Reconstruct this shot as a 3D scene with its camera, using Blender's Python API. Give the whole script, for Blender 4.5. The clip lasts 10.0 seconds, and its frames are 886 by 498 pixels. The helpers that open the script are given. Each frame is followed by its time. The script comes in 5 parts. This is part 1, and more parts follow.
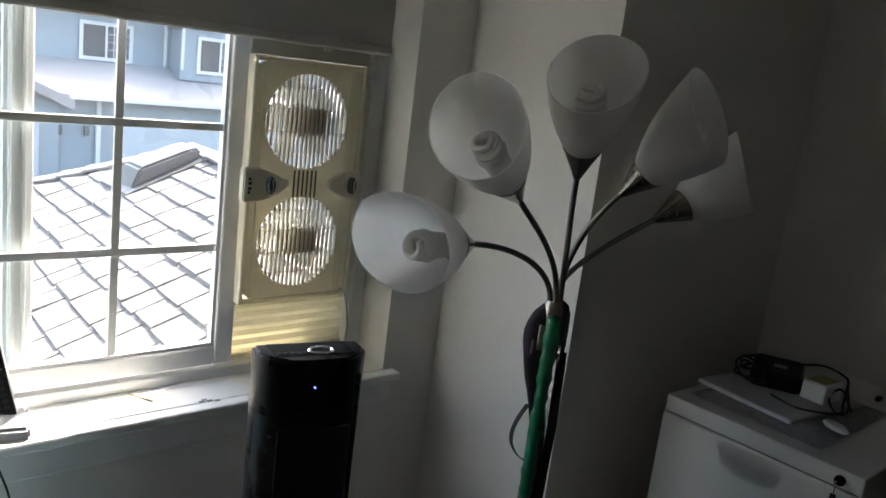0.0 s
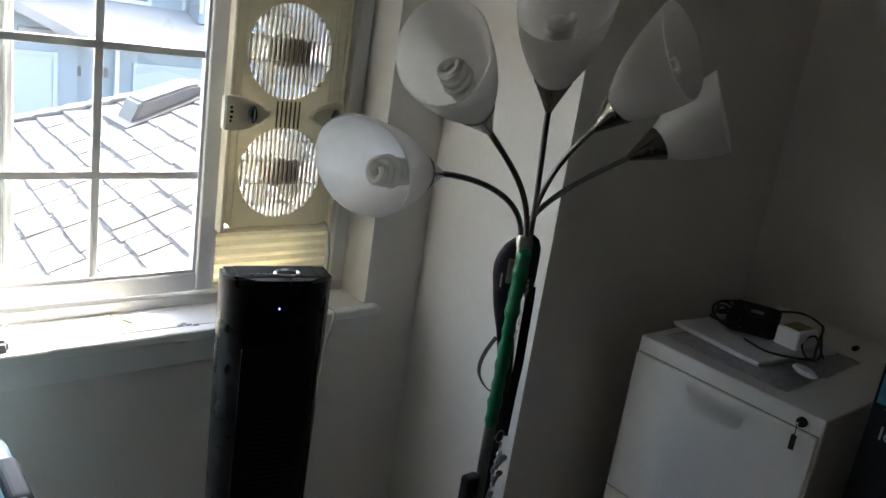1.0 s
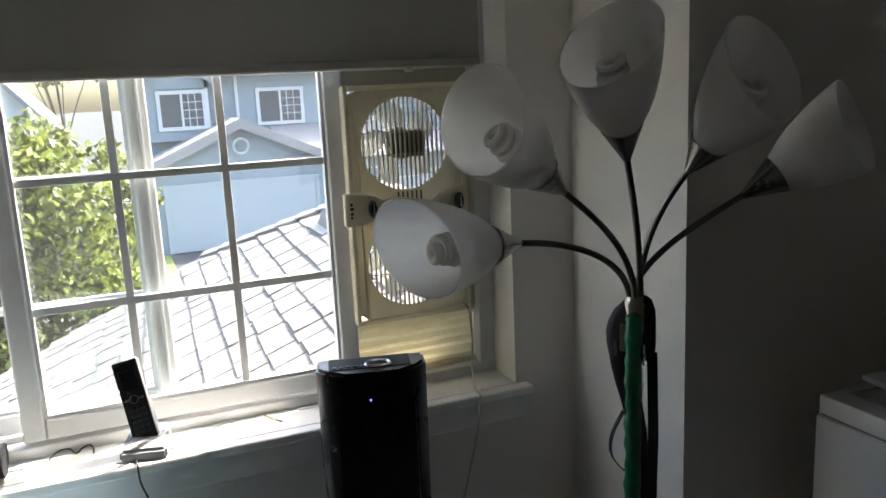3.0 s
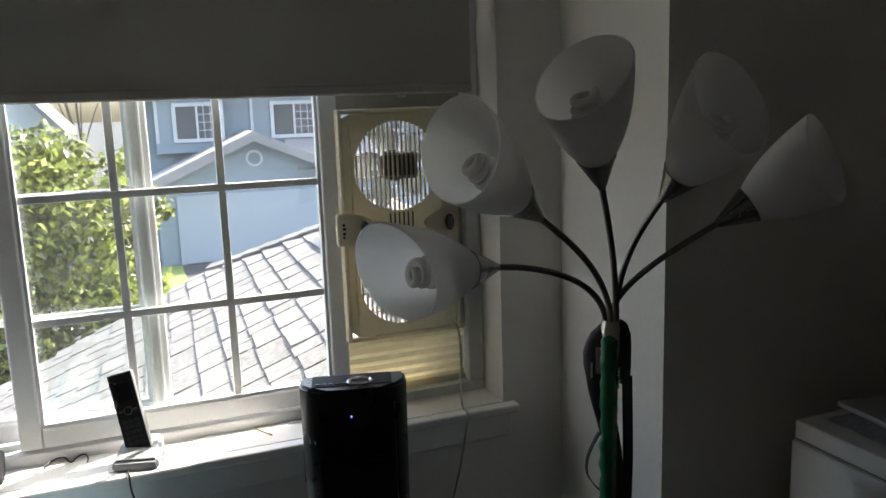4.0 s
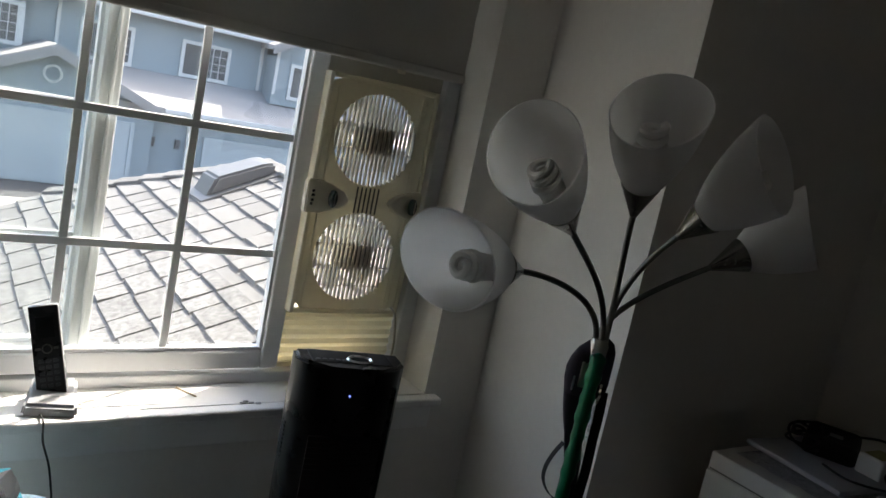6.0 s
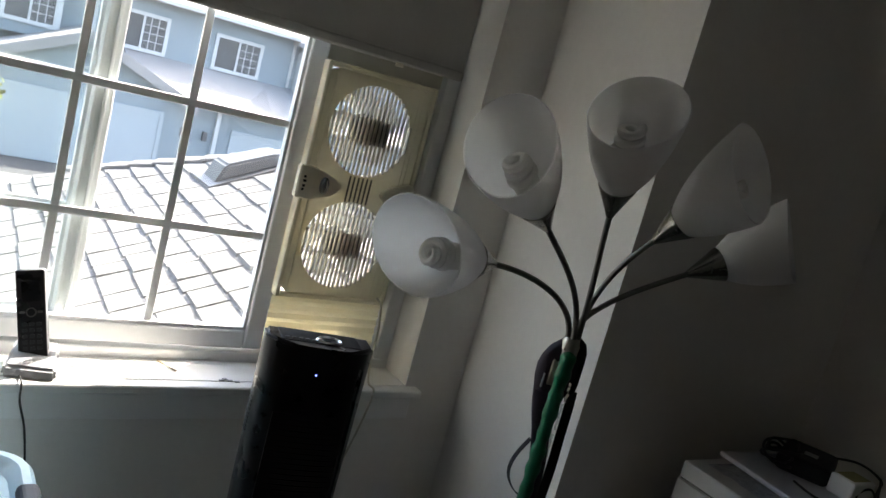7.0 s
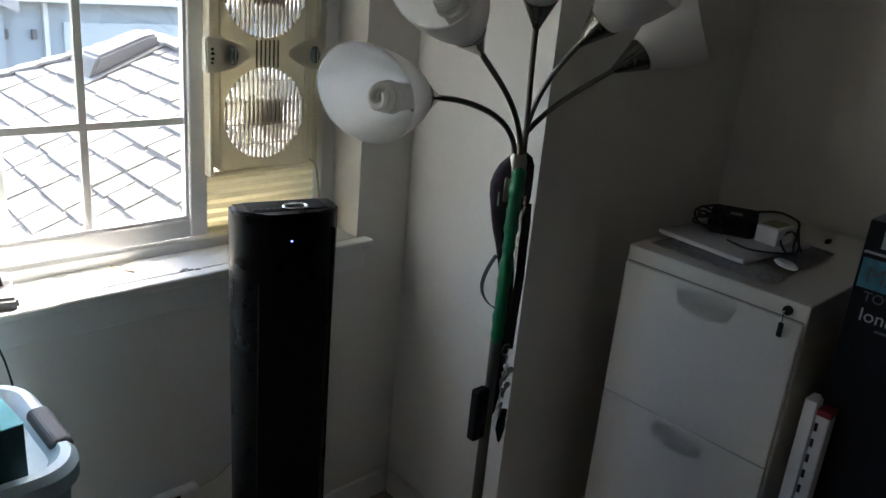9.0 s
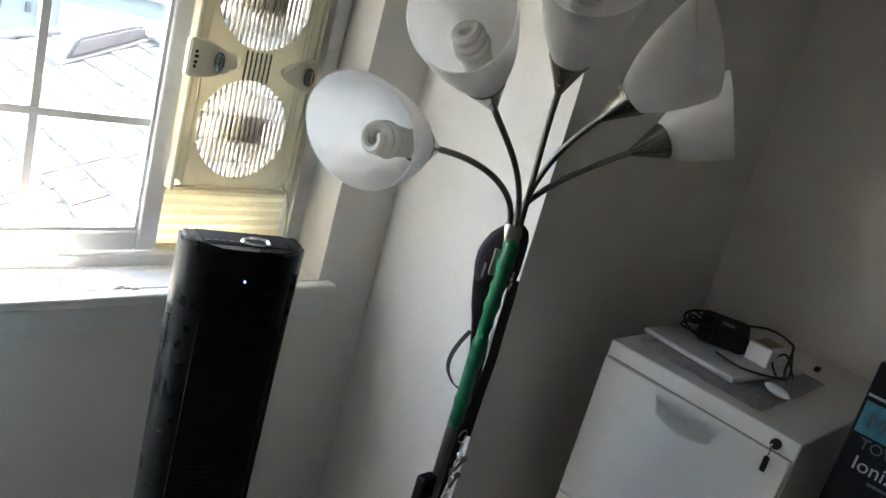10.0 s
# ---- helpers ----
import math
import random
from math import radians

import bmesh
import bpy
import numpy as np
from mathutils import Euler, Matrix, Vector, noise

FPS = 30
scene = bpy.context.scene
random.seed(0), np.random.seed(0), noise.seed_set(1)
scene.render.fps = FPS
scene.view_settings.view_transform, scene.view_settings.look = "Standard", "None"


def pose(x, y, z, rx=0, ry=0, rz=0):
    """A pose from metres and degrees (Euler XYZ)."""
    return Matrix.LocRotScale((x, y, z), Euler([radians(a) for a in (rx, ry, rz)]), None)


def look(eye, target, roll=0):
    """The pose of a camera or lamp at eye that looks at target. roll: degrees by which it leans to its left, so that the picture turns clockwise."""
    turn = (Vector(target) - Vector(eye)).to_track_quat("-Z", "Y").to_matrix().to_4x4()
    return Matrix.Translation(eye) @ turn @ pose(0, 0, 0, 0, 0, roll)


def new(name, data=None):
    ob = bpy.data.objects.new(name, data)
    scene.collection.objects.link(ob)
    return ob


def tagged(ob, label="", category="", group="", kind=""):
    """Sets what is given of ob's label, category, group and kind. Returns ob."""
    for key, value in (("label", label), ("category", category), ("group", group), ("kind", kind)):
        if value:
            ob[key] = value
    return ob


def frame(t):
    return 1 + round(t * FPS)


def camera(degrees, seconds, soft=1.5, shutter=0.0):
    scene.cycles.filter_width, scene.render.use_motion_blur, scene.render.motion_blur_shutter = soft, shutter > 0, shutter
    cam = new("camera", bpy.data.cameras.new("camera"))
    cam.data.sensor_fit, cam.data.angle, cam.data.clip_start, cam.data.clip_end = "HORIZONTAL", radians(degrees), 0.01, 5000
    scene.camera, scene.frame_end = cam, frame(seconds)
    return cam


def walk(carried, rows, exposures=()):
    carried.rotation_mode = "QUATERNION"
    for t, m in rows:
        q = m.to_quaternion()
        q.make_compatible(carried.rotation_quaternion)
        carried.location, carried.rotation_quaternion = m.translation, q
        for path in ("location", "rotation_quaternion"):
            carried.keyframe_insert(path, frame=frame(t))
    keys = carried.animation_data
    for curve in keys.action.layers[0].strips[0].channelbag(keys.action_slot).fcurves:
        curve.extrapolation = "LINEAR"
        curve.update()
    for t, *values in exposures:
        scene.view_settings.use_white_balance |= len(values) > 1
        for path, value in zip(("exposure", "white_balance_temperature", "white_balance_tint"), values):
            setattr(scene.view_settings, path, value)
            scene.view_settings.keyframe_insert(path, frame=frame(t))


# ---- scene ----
cam = camera(58.19, 10.0)
EXPOSURES = [(t, stops, 6750, 12) for t, stops in ((0.0, 3.23), (1.0, 3.62), (1.5, 3.63), (2.0, 3.50), (2.5, 3.20), (3.8, 2.74), (4.5, 2.44), (5.0, 2.30), (6.0, 2.50), (7.5, 3.24), (8.0, 2.78), (8.5, 2.86), (9.0, 3.44), (9.5, 4.13), (10.0, 4.53))]
PATH = [
    (0.0, -0.590, 0.136, 1.474, -42.09, -12.24, 7.16),
    (0.5, -0.567, 0.104, 1.443, -40.90, -13.76, 7.73),
    (1.0, -0.530, 0.059, 1.444, -41.30, -15.65, 8.78),
    (1.5, -0.510, 0.044, 1.448, -37.01, -15.84, 6.83),
    (2.0, -0.398, 0.006, 1.451, -30.07, -14.26, 1.76),
    (2.5, -0.257, -0.046, 1.450, -23.01, -12.22, -3.07),
    (2.7, -0.249, -0.048, 1.449, -22.41, -11.84, -3.04),
    (3.8, -0.200, -0.099, 1.463, -21.91, -10.05, -1.87),
    (4.0, -0.203, -0.114, 1.471, -21.33, -10.20, -1.90),
    (4.5, -0.201, -0.090, 1.465, -19.53, -10.48, -2.14),
    (5.0, -0.236, -0.032, 1.452, -18.82, -11.41, -0.69),
    (5.2, -0.390, 0.020, 1.448, -25.28, -11.03, 1.61),
    (5.5, -0.487, 0.066, 1.446, -30.24, -10.52, 5.66),
    (6.0, -0.567, 0.103, 1.446, -36.70, -10.11, 11.83),
    (6.2, -0.593, 0.109, 1.449, -39.32, -10.04, 14.68),
    (7.3, -0.401, -0.023, 1.426, -31.74, -9.90, 12.73),
    (7.5, -0.312, -0.056, 1.418, -27.82, -10.85, 6.02),
    (7.8, -0.261, -0.061, 1.398, -22.04, -12.97, -0.69),
    (8.0, -0.258, -0.070, 1.392, -18.00, -14.97, -5.08),
    (8.2, -0.315, -0.052, 1.393, -20.21, -15.37, -4.51),
    (8.5, -0.481, 0.020, 1.404, -29.21, -16.57, -1.03),
    (8.7, -0.573, 0.063, 1.400, -35.26, -17.41, 2.49),
    (9.0, -0.630, 0.072, 1.413, -45.04, -19.46, 5.35),
    (9.5, -0.673, 0.145, 1.406, -45.60, -20.60, 9.37),
    (9.8, -0.618, 0.184, 1.399, -46.94, -19.99, 14.17),
    (10.0, -0.527, 0.224, 1.390, -47.30, -15.79, 15.71),
]
walk(cam, [(t, pose(x, y, z, 0, 0, yaw) @ pose(0, 0, 0, 90 + pitch, 0, 0) @ pose(0, 0, 0, 0, 0, roll)) for t, x, y, z, yaw, pitch, roll in PATH], EXPOSURES)

# ---- world, sun ----
SUN_AZ = math.atan2(0.88, 0.47)          # from +y towards +x
SUN_EL = radians(52)
world = bpy.data.worlds.new("world")
scene.world = world
world.use_nodes = True
wn = world.node_tree.nodes
sky = wn.new("ShaderNodeTexSky")
sky.sky_type = "NISHITA"
sky.sun_disc = False
sky.sun_elevation, sky.sun_rotation = SUN_EL, SUN_AZ
sky.dust_density = 4.0
wn["Background"].inputs["Strength"].default_value = 0.15
world.node_tree.links.new(sky.outputs["Color"], wn["Background"].inputs["Color"])
sun_data = bpy.data.lights.new("sun", "SUN")
sun_data.energy, sun_data.angle, sun_data.color = 2.6, radians(0.53), (1.0, 0.95, 0.87)
sun = new("sun", sun_data)
sd = Vector((math.sin(SUN_AZ) * math.cos(SUN_EL), math.cos(SUN_AZ) * math.cos(SUN_EL), math.sin(SUN_EL)))
sun.matrix_world = look(sd * 30, (0, 0, 0))


# ---- materials ----
def material(name, color, rough=0.6, metal=0.0, grain=0.0, scale=40.0, bump=0.0, bump_scale=200.0, blotch=0.0, blotch_scale=3.0,
             trans=0.0, rand=0.0, island=0.0, coat=0.0, spec=0.5, sheen=0.0):
    """A surface with grain and larger blotches in colour, and fine relief."""
    m = bpy.data.materials.new(name)
    m.use_nodes = True
    nt, N = m.node_tree, m.node_tree.nodes
    b = N["Principled BSDF"]
    b.inputs["Roughness"].default_value, b.inputs["Metallic"].default_value = rough, metal
    b.inputs["Coat Weight"].default_value = coat
    b.inputs["Specular IOR Level"].default_value = spec
    b.inputs["Sheen Weight"].default_value = sheen
    co = N.new("ShaderNodeTexCoord")
    last = None
    col = N.new("ShaderNodeRGB")
    col.outputs[0].default_value = (*color, 1)
    last = col.outputs[0]

    def vary(fac, amount):
        nonlocal last
        r = N.new("ShaderNodeMapRange")
        r.inputs["From Min"].default_value, r.inputs["From Max"].default_value = 0.25, 0.75
        r.inputs["To Min"].default_value, r.inputs["To Max"].default_value = 1 - amount, 1 + amount
        nt.links.new(fac, r.inputs["Value"])
        h = N.new("ShaderNodeHueSaturation")
        nt.links.new(r.outputs[0], h.inputs["Value"])
        nt.links.new(last, h.inputs["Color"])
        last = h.outputs[0]

    def noise_tex(s, detail):
        n = N.new("ShaderNodeTexNoise")
        n.inputs["Scale"].default_value, n.inputs["Detail"].default_value = s, detail
        nt.links.new(co.outputs["Object"], n.inputs["Vector"])
        return n.outputs[0]
    if blotch:
        vary(noise_tex(blotch_scale, 4), blotch)
    if grain:
        g = noise_tex(scale, 6)
        vary(g, grain)
        rr = N.new("ShaderNodeMapRange")
        rr.inputs["To Min"].default_value, rr.inputs["To Max"].default_value = max(0.02, rough - 0.12), min(1, rough + 0.12)
        nt.links.new(g, rr.inputs["Value"])
        nt.links.new(rr.outputs[0], b.inputs["Roughness"])
    if rand:
        o = N.new("ShaderNodeObjectInfo")
        vary(o.outputs["Random"], rand)
    if island:
        o = N.new("ShaderNodeNewGeometry")
        vary(o.outputs["Random Per Island"], island)
    nt.links.new(last, b.inputs["Base Color"])
    if bump:
        bp = N.new("ShaderNodeBump")
        bp.inputs["Strength"].default_value = bump
        bp.inputs["Distance"].default_value = 0.002
        nt.links.new(noise_tex(bump_scale, 3), bp.inputs["Height"])
        nt.links.new(bp.outputs[0], b.inputs["Normal"])
    if trans:
        t = N.new("ShaderNodeBsdfTranslucent")
        nt.links.new(last, t.inputs["Color"])
        mx = N.new("ShaderNodeMixShader")
        mx.inputs[0].default_value = trans
        nt.links.new(b.outputs[0], mx.inputs[1])
        nt.links.new(t.outputs[0], mx.inputs[2])
        nt.links.new(mx.outputs[0], N["Material Output"].inputs["Surface"])
    return m


def glass_material(name, tint=(1, 1, 1), gloss=0.05, dust_glare=0.0):
    m = bpy.data.materials.new(name)
    m.use_nodes = True
    nt, N = m.node_tree, m.node_tree.nodes
    N.remove(N["Principled BSDF"])
    a, g, mx = N.new("ShaderNodeBsdfTransparent"), N.new("ShaderNodeBsdfGlossy"), N.new("ShaderNodeMixShader")
    a.inputs["Color"].default_value = (*tint, 1)
    g.inputs["Roughness"].default_value = 0.01
    mx.inputs[0].default_value = gloss
    nt.links.new(a.outputs[0], mx.inputs[1])
    nt.links.new(g.outputs[0], mx.inputs[2])
    last = mx.outputs[0]
    # slanting pale streaks: dusty film that also imitates veiling glare on the pane
    if dust_glare:
        co, n, r = N.new("ShaderNodeTexCoord"), N.new("ShaderNodeTexNoise"), N.new("ShaderNodeMapRange")
        mp = N.new("ShaderNodeMapping")
        mp.inputs["Rotation"].default_value, mp.inputs["Scale"].default_value = (0, radians(35), 0), (1.2, 1, 5)
        n.inputs["Scale"].default_value, n.inputs["Detail"].default_value = 2.2, 5
        r.inputs["From Min"].default_value, r.inputs["From Max"].default_value = 0.3, 0.75
        r.inputs["To Min"].default_value, r.inputs["To Max"].default_value = dust_glare * 0.3, dust_glare
        film, add = N.new("ShaderNodeBsdfTranslucent"), N.new("ShaderNodeMixShader")
        nt.links.new(co.outputs["Object"], mp.inputs["Vector"])
        nt.links.new(mp.outputs[0], n.inputs["Vector"])
        nt.links.new(n.outputs[0], r.inputs["Value"])
        nt.links.new(r.outputs[0], add.inputs[0])
        nt.links.new(last, add.inputs[1])
        nt.links.new(film.outputs[0], add.inputs[2])
        last = add.outputs[0]
    nt.links.new(last, N["Material Output"].inputs["Surface"])
    return m


M_WALL = material("wall_paint", (0.76, 0.745, 0.705), 0.45, grain=0.02, scale=60, bump=0.25, bump_scale=220, blotch=0.03, blotch_scale=2)
M_CEIL = material("ceiling_paint", (0.78, 0.77, 0.74), 0.9, grain=0.03, scale=80, bump=0.4, bump_scale=120)
M_CARPET = material("carpet", (0.24, 0.21, 0.18), 0.95, grain=0.2, scale=300, bump=1.0, bump_scale=400, blotch=0.08)
M_TRIM = material("trim_paint", (0.80, 0.80, 0.78), 0.4, grain=0.02, scale=30, blotch=0.03, blotch_scale=6)
M_VINYL = material("white_vinyl", (0.78, 0.79, 0.79), 0.35, grain=0.02, scale=50, blotch=0.04, blotch_scale=8)
M_GLASS = glass_material("window_glass", (0.96, 0.98, 0.97), 0.05, 0.009)
M_BLIND = material("blind_fabric", (0.52, 0.51, 0.47), 0.9, grain=0.06, scale=500, bump=0.3, bump_scale=600, blotch=0.03, trans=0.15)
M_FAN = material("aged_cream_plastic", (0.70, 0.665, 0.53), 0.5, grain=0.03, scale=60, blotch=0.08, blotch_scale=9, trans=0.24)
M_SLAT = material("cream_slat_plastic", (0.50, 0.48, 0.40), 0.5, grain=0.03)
M_FANLIGHT = material("cream_plastic_cover", (0.76, 0.72, 0.60), 0.45, grain=0.02, blotch=0.04, blotch_scale=10, trans=0.3)
M_FILLER = material("yellowed_accordion_plastic", (0.82, 0.77, 0.60), 0.5, grain=0.03, blotch=0.05, blotch_scale=12, trans=0.35)
M_MOTOR = material("dark_motor_plastic", (0.05, 0.052, 0.05), 0.6, grain=0.1)
M_BLADE = material("smoky_blade_plastic", (0.30, 0.32, 0.31), 0.3, grain=0.03, trans=0.35)
M_KNOB = material("dark_green_knob", (0.012, 0.03, 0.025), 0.3, grain=0.05, coat=0.3)
M_BLACK = material("gloss_black_plastic", (0.005, 0.005, 0.006), 0.30, grain=0.15, scale=30, spec=0.3)
M_BLACKMATT = material("matt_black_plastic", (0.010, 0.010, 0.011), 0.6, grain=0.1, spec=0.25)
M_NICKEL = material("brushed_nickel", (0.42, 0.40, 0.36), 0.32, 1.0, grain=0.06, scale=90)
M_NICKELDARK = material("dark_flexible_metal", (0.20, 0.195, 0.18), 0.38, 1.0, grain=0.08, scale=120)
M_CONE = material("satin_nickel", (0.27, 0.26, 0.235), 0.24, 1.0, grain=0.06, scale=90)
M_CHROME = material("chrome", (0.8, 0.8, 0.8), 0.1, 1.0)
M_SHADE = material("frosted_glass", (0.93, 0.93, 0.93), 0.45, grain=0.015, scale=30, blotch=0.03, blotch_scale=12, trans=0.6)
M_BULB = material("white_bulb_glass", (0.90, 0.90, 0.88), 0.35, grain=0.02)
M_SOCKET = material("bulb_base", (0.62, 0.62, 0.60), 0.5, grain=0.03)
M_CAB = material("enamelled_steel", (0.64, 0.63, 0.595), 0.42, grain=0.02, scale=70, bump=0.12, bump_scale=500, blotch=0.03, blotch_scale=5)
M_CABSIDE = material("shaded_gap", (0.22, 0.21, 0.19), 0.8)
M_GREEN = material("green_plastic", (0.0, 0.17, 0.07), 0.38, grain=0.08, scale=60, bump=0.6, bump_scale=40, coat=0.25)
M_PURPLE = material("dark_purple_nylon", (0.022, 0.012, 0.026), 0.6, grain=0.2, scale=200, bump=0.6, bump_scale=90)
M_STRAP = material("black_webbing", (0.012, 0.012, 0.014), 0.75, grain=0.2, scale=300)
M_CLEAR = glass_material("clear_plastic", (0.88, 0.88, 0.88), 0.14)
M_PAPER = material("white_paper", (0.78, 0.78, 0.80), 0.7, grain=0.02, blotch=0.03, blotch_scale=10)
M_BUBBLE = material("grey_plastic_sleeve", (0.50, 0.50, 0.52), 0.14, grain=0.2, scale=70, bump=1.0, bump_scale=130)
M_CORD_W = material("cream_cord", (0.45, 0.43, 0.36), 0.5, grain=0.05)
M_CORD_B = material("black_cord", (0.012, 0.012, 0.012), 0.5, grain=0.05)
M_PHONE = material("black_phone_plastic", (0.010, 0.010, 0.011), 0.3, grain=0.1)
M_SILVER = material("silver_plastic", (0.28, 0.29, 0.30), 0.35, grain=0.04, scale=80)
M_KEY = material("phone_keys", (0.03, 0.03, 0.034), 0.4, grain=0.1)
M_TEAL = material("teal_card", (0.02, 0.42, 0.50), 0.5, grain=0.05, blotch=0.06, blotch_scale=20)
M_TEALDARK = material("dark_printed_card", (0.008, 0.045, 0.05), 0.55, grain=0.3, scale=60)
M_TISSUE = material("tissue_paper", (0.84, 0.82, 0.80), 0.9, grain=0.04, trans=0.3)
M_BLUEPLASTIC = material("pale_blue_plastic", (0.50, 0.68, 0.80), 0.38, grain=0.02, blotch=0.03, blotch_scale=8)
M_GRIP = material("slate_rubber", (0.055, 0.066, 0.085), 0.6, grain=0.1, scale=100)
M_MAUVE = material("dark_mauve_cloth", (0.03, 0.018, 0.024), 0.9, grain=0.2, scale=300, bump=0.8, bump_scale=200)
M_WHITECLOTH = material("white_cloth", (0.62, 0.61, 0.60), 0.9, grain=0.1, scale=200, bump=0.6, bump_scale=120)
M_CARTON = material("black_printed_carton", (0.007, 0.008, 0.012), 0.55, grain=0.2, blotch=0.2, blotch_scale=8, spec=0.2)
M_CARTONTOP = material("grey_carton", (0.16, 0.16, 0.17), 0.6, grain=0.1)
M_CARTONBLUE = material("blue_print", (0.04, 0.20, 0.28), 0.45, grain=0.3, scale=30, blotch=0.4, blotch_scale=15)
M_PRINTWHITE = material("white_print", (0.42, 0.44, 0.46), 0.5, grain=0.05)
M_PRINTGREY = material("grey_print", (0.07, 0.09, 0.11), 0.5, grain=0.05)
M_RED = material("red_print", (0.25, 0.02, 0.03), 0.5, grain=0.1)
M_SHINGLE = material("asphalt_shingle", (0.148, 0.145, 0.142), 0.95, grain=0.45, scale=55, bump=1.0, bump_scale=160, blotch=0.12, blotch_scale=6, rand=0.08)
M_SHINGLES = material("asphalt_shingles_far", (0.148, 0.145, 0.142), 0.95, grain=0.45, scale=55, bump=1.0, bump_scale=160, blotch=0.12, blotch_scale=6, island=0.08)
M_DECK = material("roof_felt", (0.035, 0.034, 0.033), 0.95, grain=0.2)
M_FARROOF = material("weathered_roof", (0.28, 0.27, 0.265), 0.95, grain=0.2, scale=8, bump=0.8, bump_scale=12, blotch=0.12, blotch_scale=0.7)
M_VENTMETAL = material("painted_vent_metal", (0.085, 0.085, 0.088), 0.45, grain=0.08)
M_HOUSETRIM = material("house_trim", (0.50, 0.51, 0.51), 0.6, grain=0.03, scale=4)
M_GARAGE = material("garage_door_paint", (0.36, 0.40, 0.42), 0.6, grain=0.03, scale=4, blotch=0.04, blotch_scale=0.5)
M_DARKGLASS = material("far_window_glass", (0.10, 0.105, 0.11), 0.08, grain=0.2, scale=2, coat=0.5)
M_LEAF = material("leaf", (0.21, 0.235, 0.06), 0.27, grain=0.15, scale=12, island=0.7, trans=0.34)
M_BARK = material("bark", (0.09, 0.065, 0.045), 0.9, grain=0.3, scale=30, bump=1.0, bump_scale=40)
M_GRASS = material("grass", (0.14, 0.19, 0.05), 0.9, grain=0.35, scale=25, bump=1.0, bump_scale=60, blotch=0.15, blotch_scale=0.6)
M_ASPHALT = material("asphalt", (0.055, 0.055, 0.058), 0.9, grain=0.2, scale=60, bump=0.6, bump_scale=120, blotch=0.15, blotch_scale=0.5)
M_CONCRETE = material("concrete", (0.36, 0.35, 0.32), 0.9, grain=0.1, scale=20, blotch=0.1, blotch_scale=0.6)
M_WHITEHOUSE = material("pale_siding", (0.62, 0.62, 0.60), 0.7, grain=0.05, scale=3)


def siding_material(name, color):
    """Lap siding: horizontal boards 0.2 m high with a shadow line in relief."""
    m = material(name, color, 0.7, grain=0.05, scale=5, blotch=0.05, blotch_scale=0.8)
    nt, N = m.node_tree, m.node_tree.nodes
    co, w, bp = N.new("ShaderNodeTexCoord"), N.new("ShaderNodeTexWave"), N.new("ShaderNodeBump")
    w.wave_type, w.bands_direction, w.wave_profile = "BANDS", "Z", "SAW"
    w.inputs["Scale"].default_value = 1.57
    nt.links.new(co.outputs["Object"], w.inputs["Vector"])
    bp.inputs["Strength"].default_value, bp.inputs["Distance"].default_value = 0.6, 0.03
    nt.links.new(w.outputs[1], bp.inputs["Height"])
    nt.links.new(bp.outputs[0], N["Principled BSDF"].inputs["Normal"])
    return m


M_SIDING = siding_material("blue_grey_siding", (0.25, 0.295, 0.32))


# ---- building helpers ----
def part(name, bm, mat, parent=None, label="", smooth=False):
    """Links a bmesh as ONE mesh object under a thing."""
    bmesh.ops.recalc_face_normals(bm, faces=bm.faces)
    me = bpy.data.meshes.new(name)
    bm.to_mesh(me)
    bm.free()
    if smooth:
        for p in me.polygons:
            p.use_smooth = True
        me.set_sharp_from_angle(angle=radians(38))
    me.materials.append(mat)
    ob = new(name, me)
    ob.parent = parent
    if label:
        ob["label"] = label
    return ob


def thing(name, label, category, at=(0, 0, 0), group="", kind="", turn=0.0):
    ob = new(name)
    ob.matrix_world = pose(*at, 0, 0, turn)
    ob.empty_display_size = 0.05
    return tagged(ob, label, category, group, kind)


def box(bm, x0, x1, y0, y1, z0, z1, bevel=0.0, seg=2):
    r = bmesh.ops.create_cube(bm, size=1, matrix=Matrix.Translation(((x0 + x1) / 2, (y0 + y1) / 2, (z0 + z1) / 2)) @ Matrix.Diagonal((x1 - x0, y1 - y0, z1 - z0, 1)))
    if bevel:
        edges = list({e for v in r["verts"] for e in v.link_edges})
        bmesh.ops.bevel(bm, geom=edges, offset=bevel, segments=seg, profile=0.5, affect="EDGES")
    return bm


def B(*a, **k):
    return box(bmesh.new(), *a, **k)


def tube(bm, pts, r, n=8, cap=True):
    """A round rod along pts; r is one radius or one a point."""
    pts = [Vector(p) for p in pts]
    rs = r if isinstance(r, (list, tuple)) else [r] * len(pts)
    t0 = (pts[1] - pts[0]).normalized()
    u = t0.orthogonal().normalized()
    rings = []
    for i, p in enumerate(pts):
        a, b = pts[max(i - 1, 0)], pts[min(i + 1, len(pts) - 1)]
        t = (b - a).normalized()
        u = (u - t * u.dot(t)).normalized()
        v = t.cross(u)
        rings.append([bm.verts.new(p + (u * math.cos(2 * math.pi * k / n) + v * math.sin(2 * math.pi * k / n)) * rs[i]) for k in range(n)])
    for a, b in zip(rings, rings[1:]):
        for k in range(n):
            bm.faces.new((a[k], a[(k + 1) % n], b[(k + 1) % n], b[k]))
    if cap:
        bm.faces.new(rings[0][::-1])
        bm.faces.new(rings[-1])
    return bm


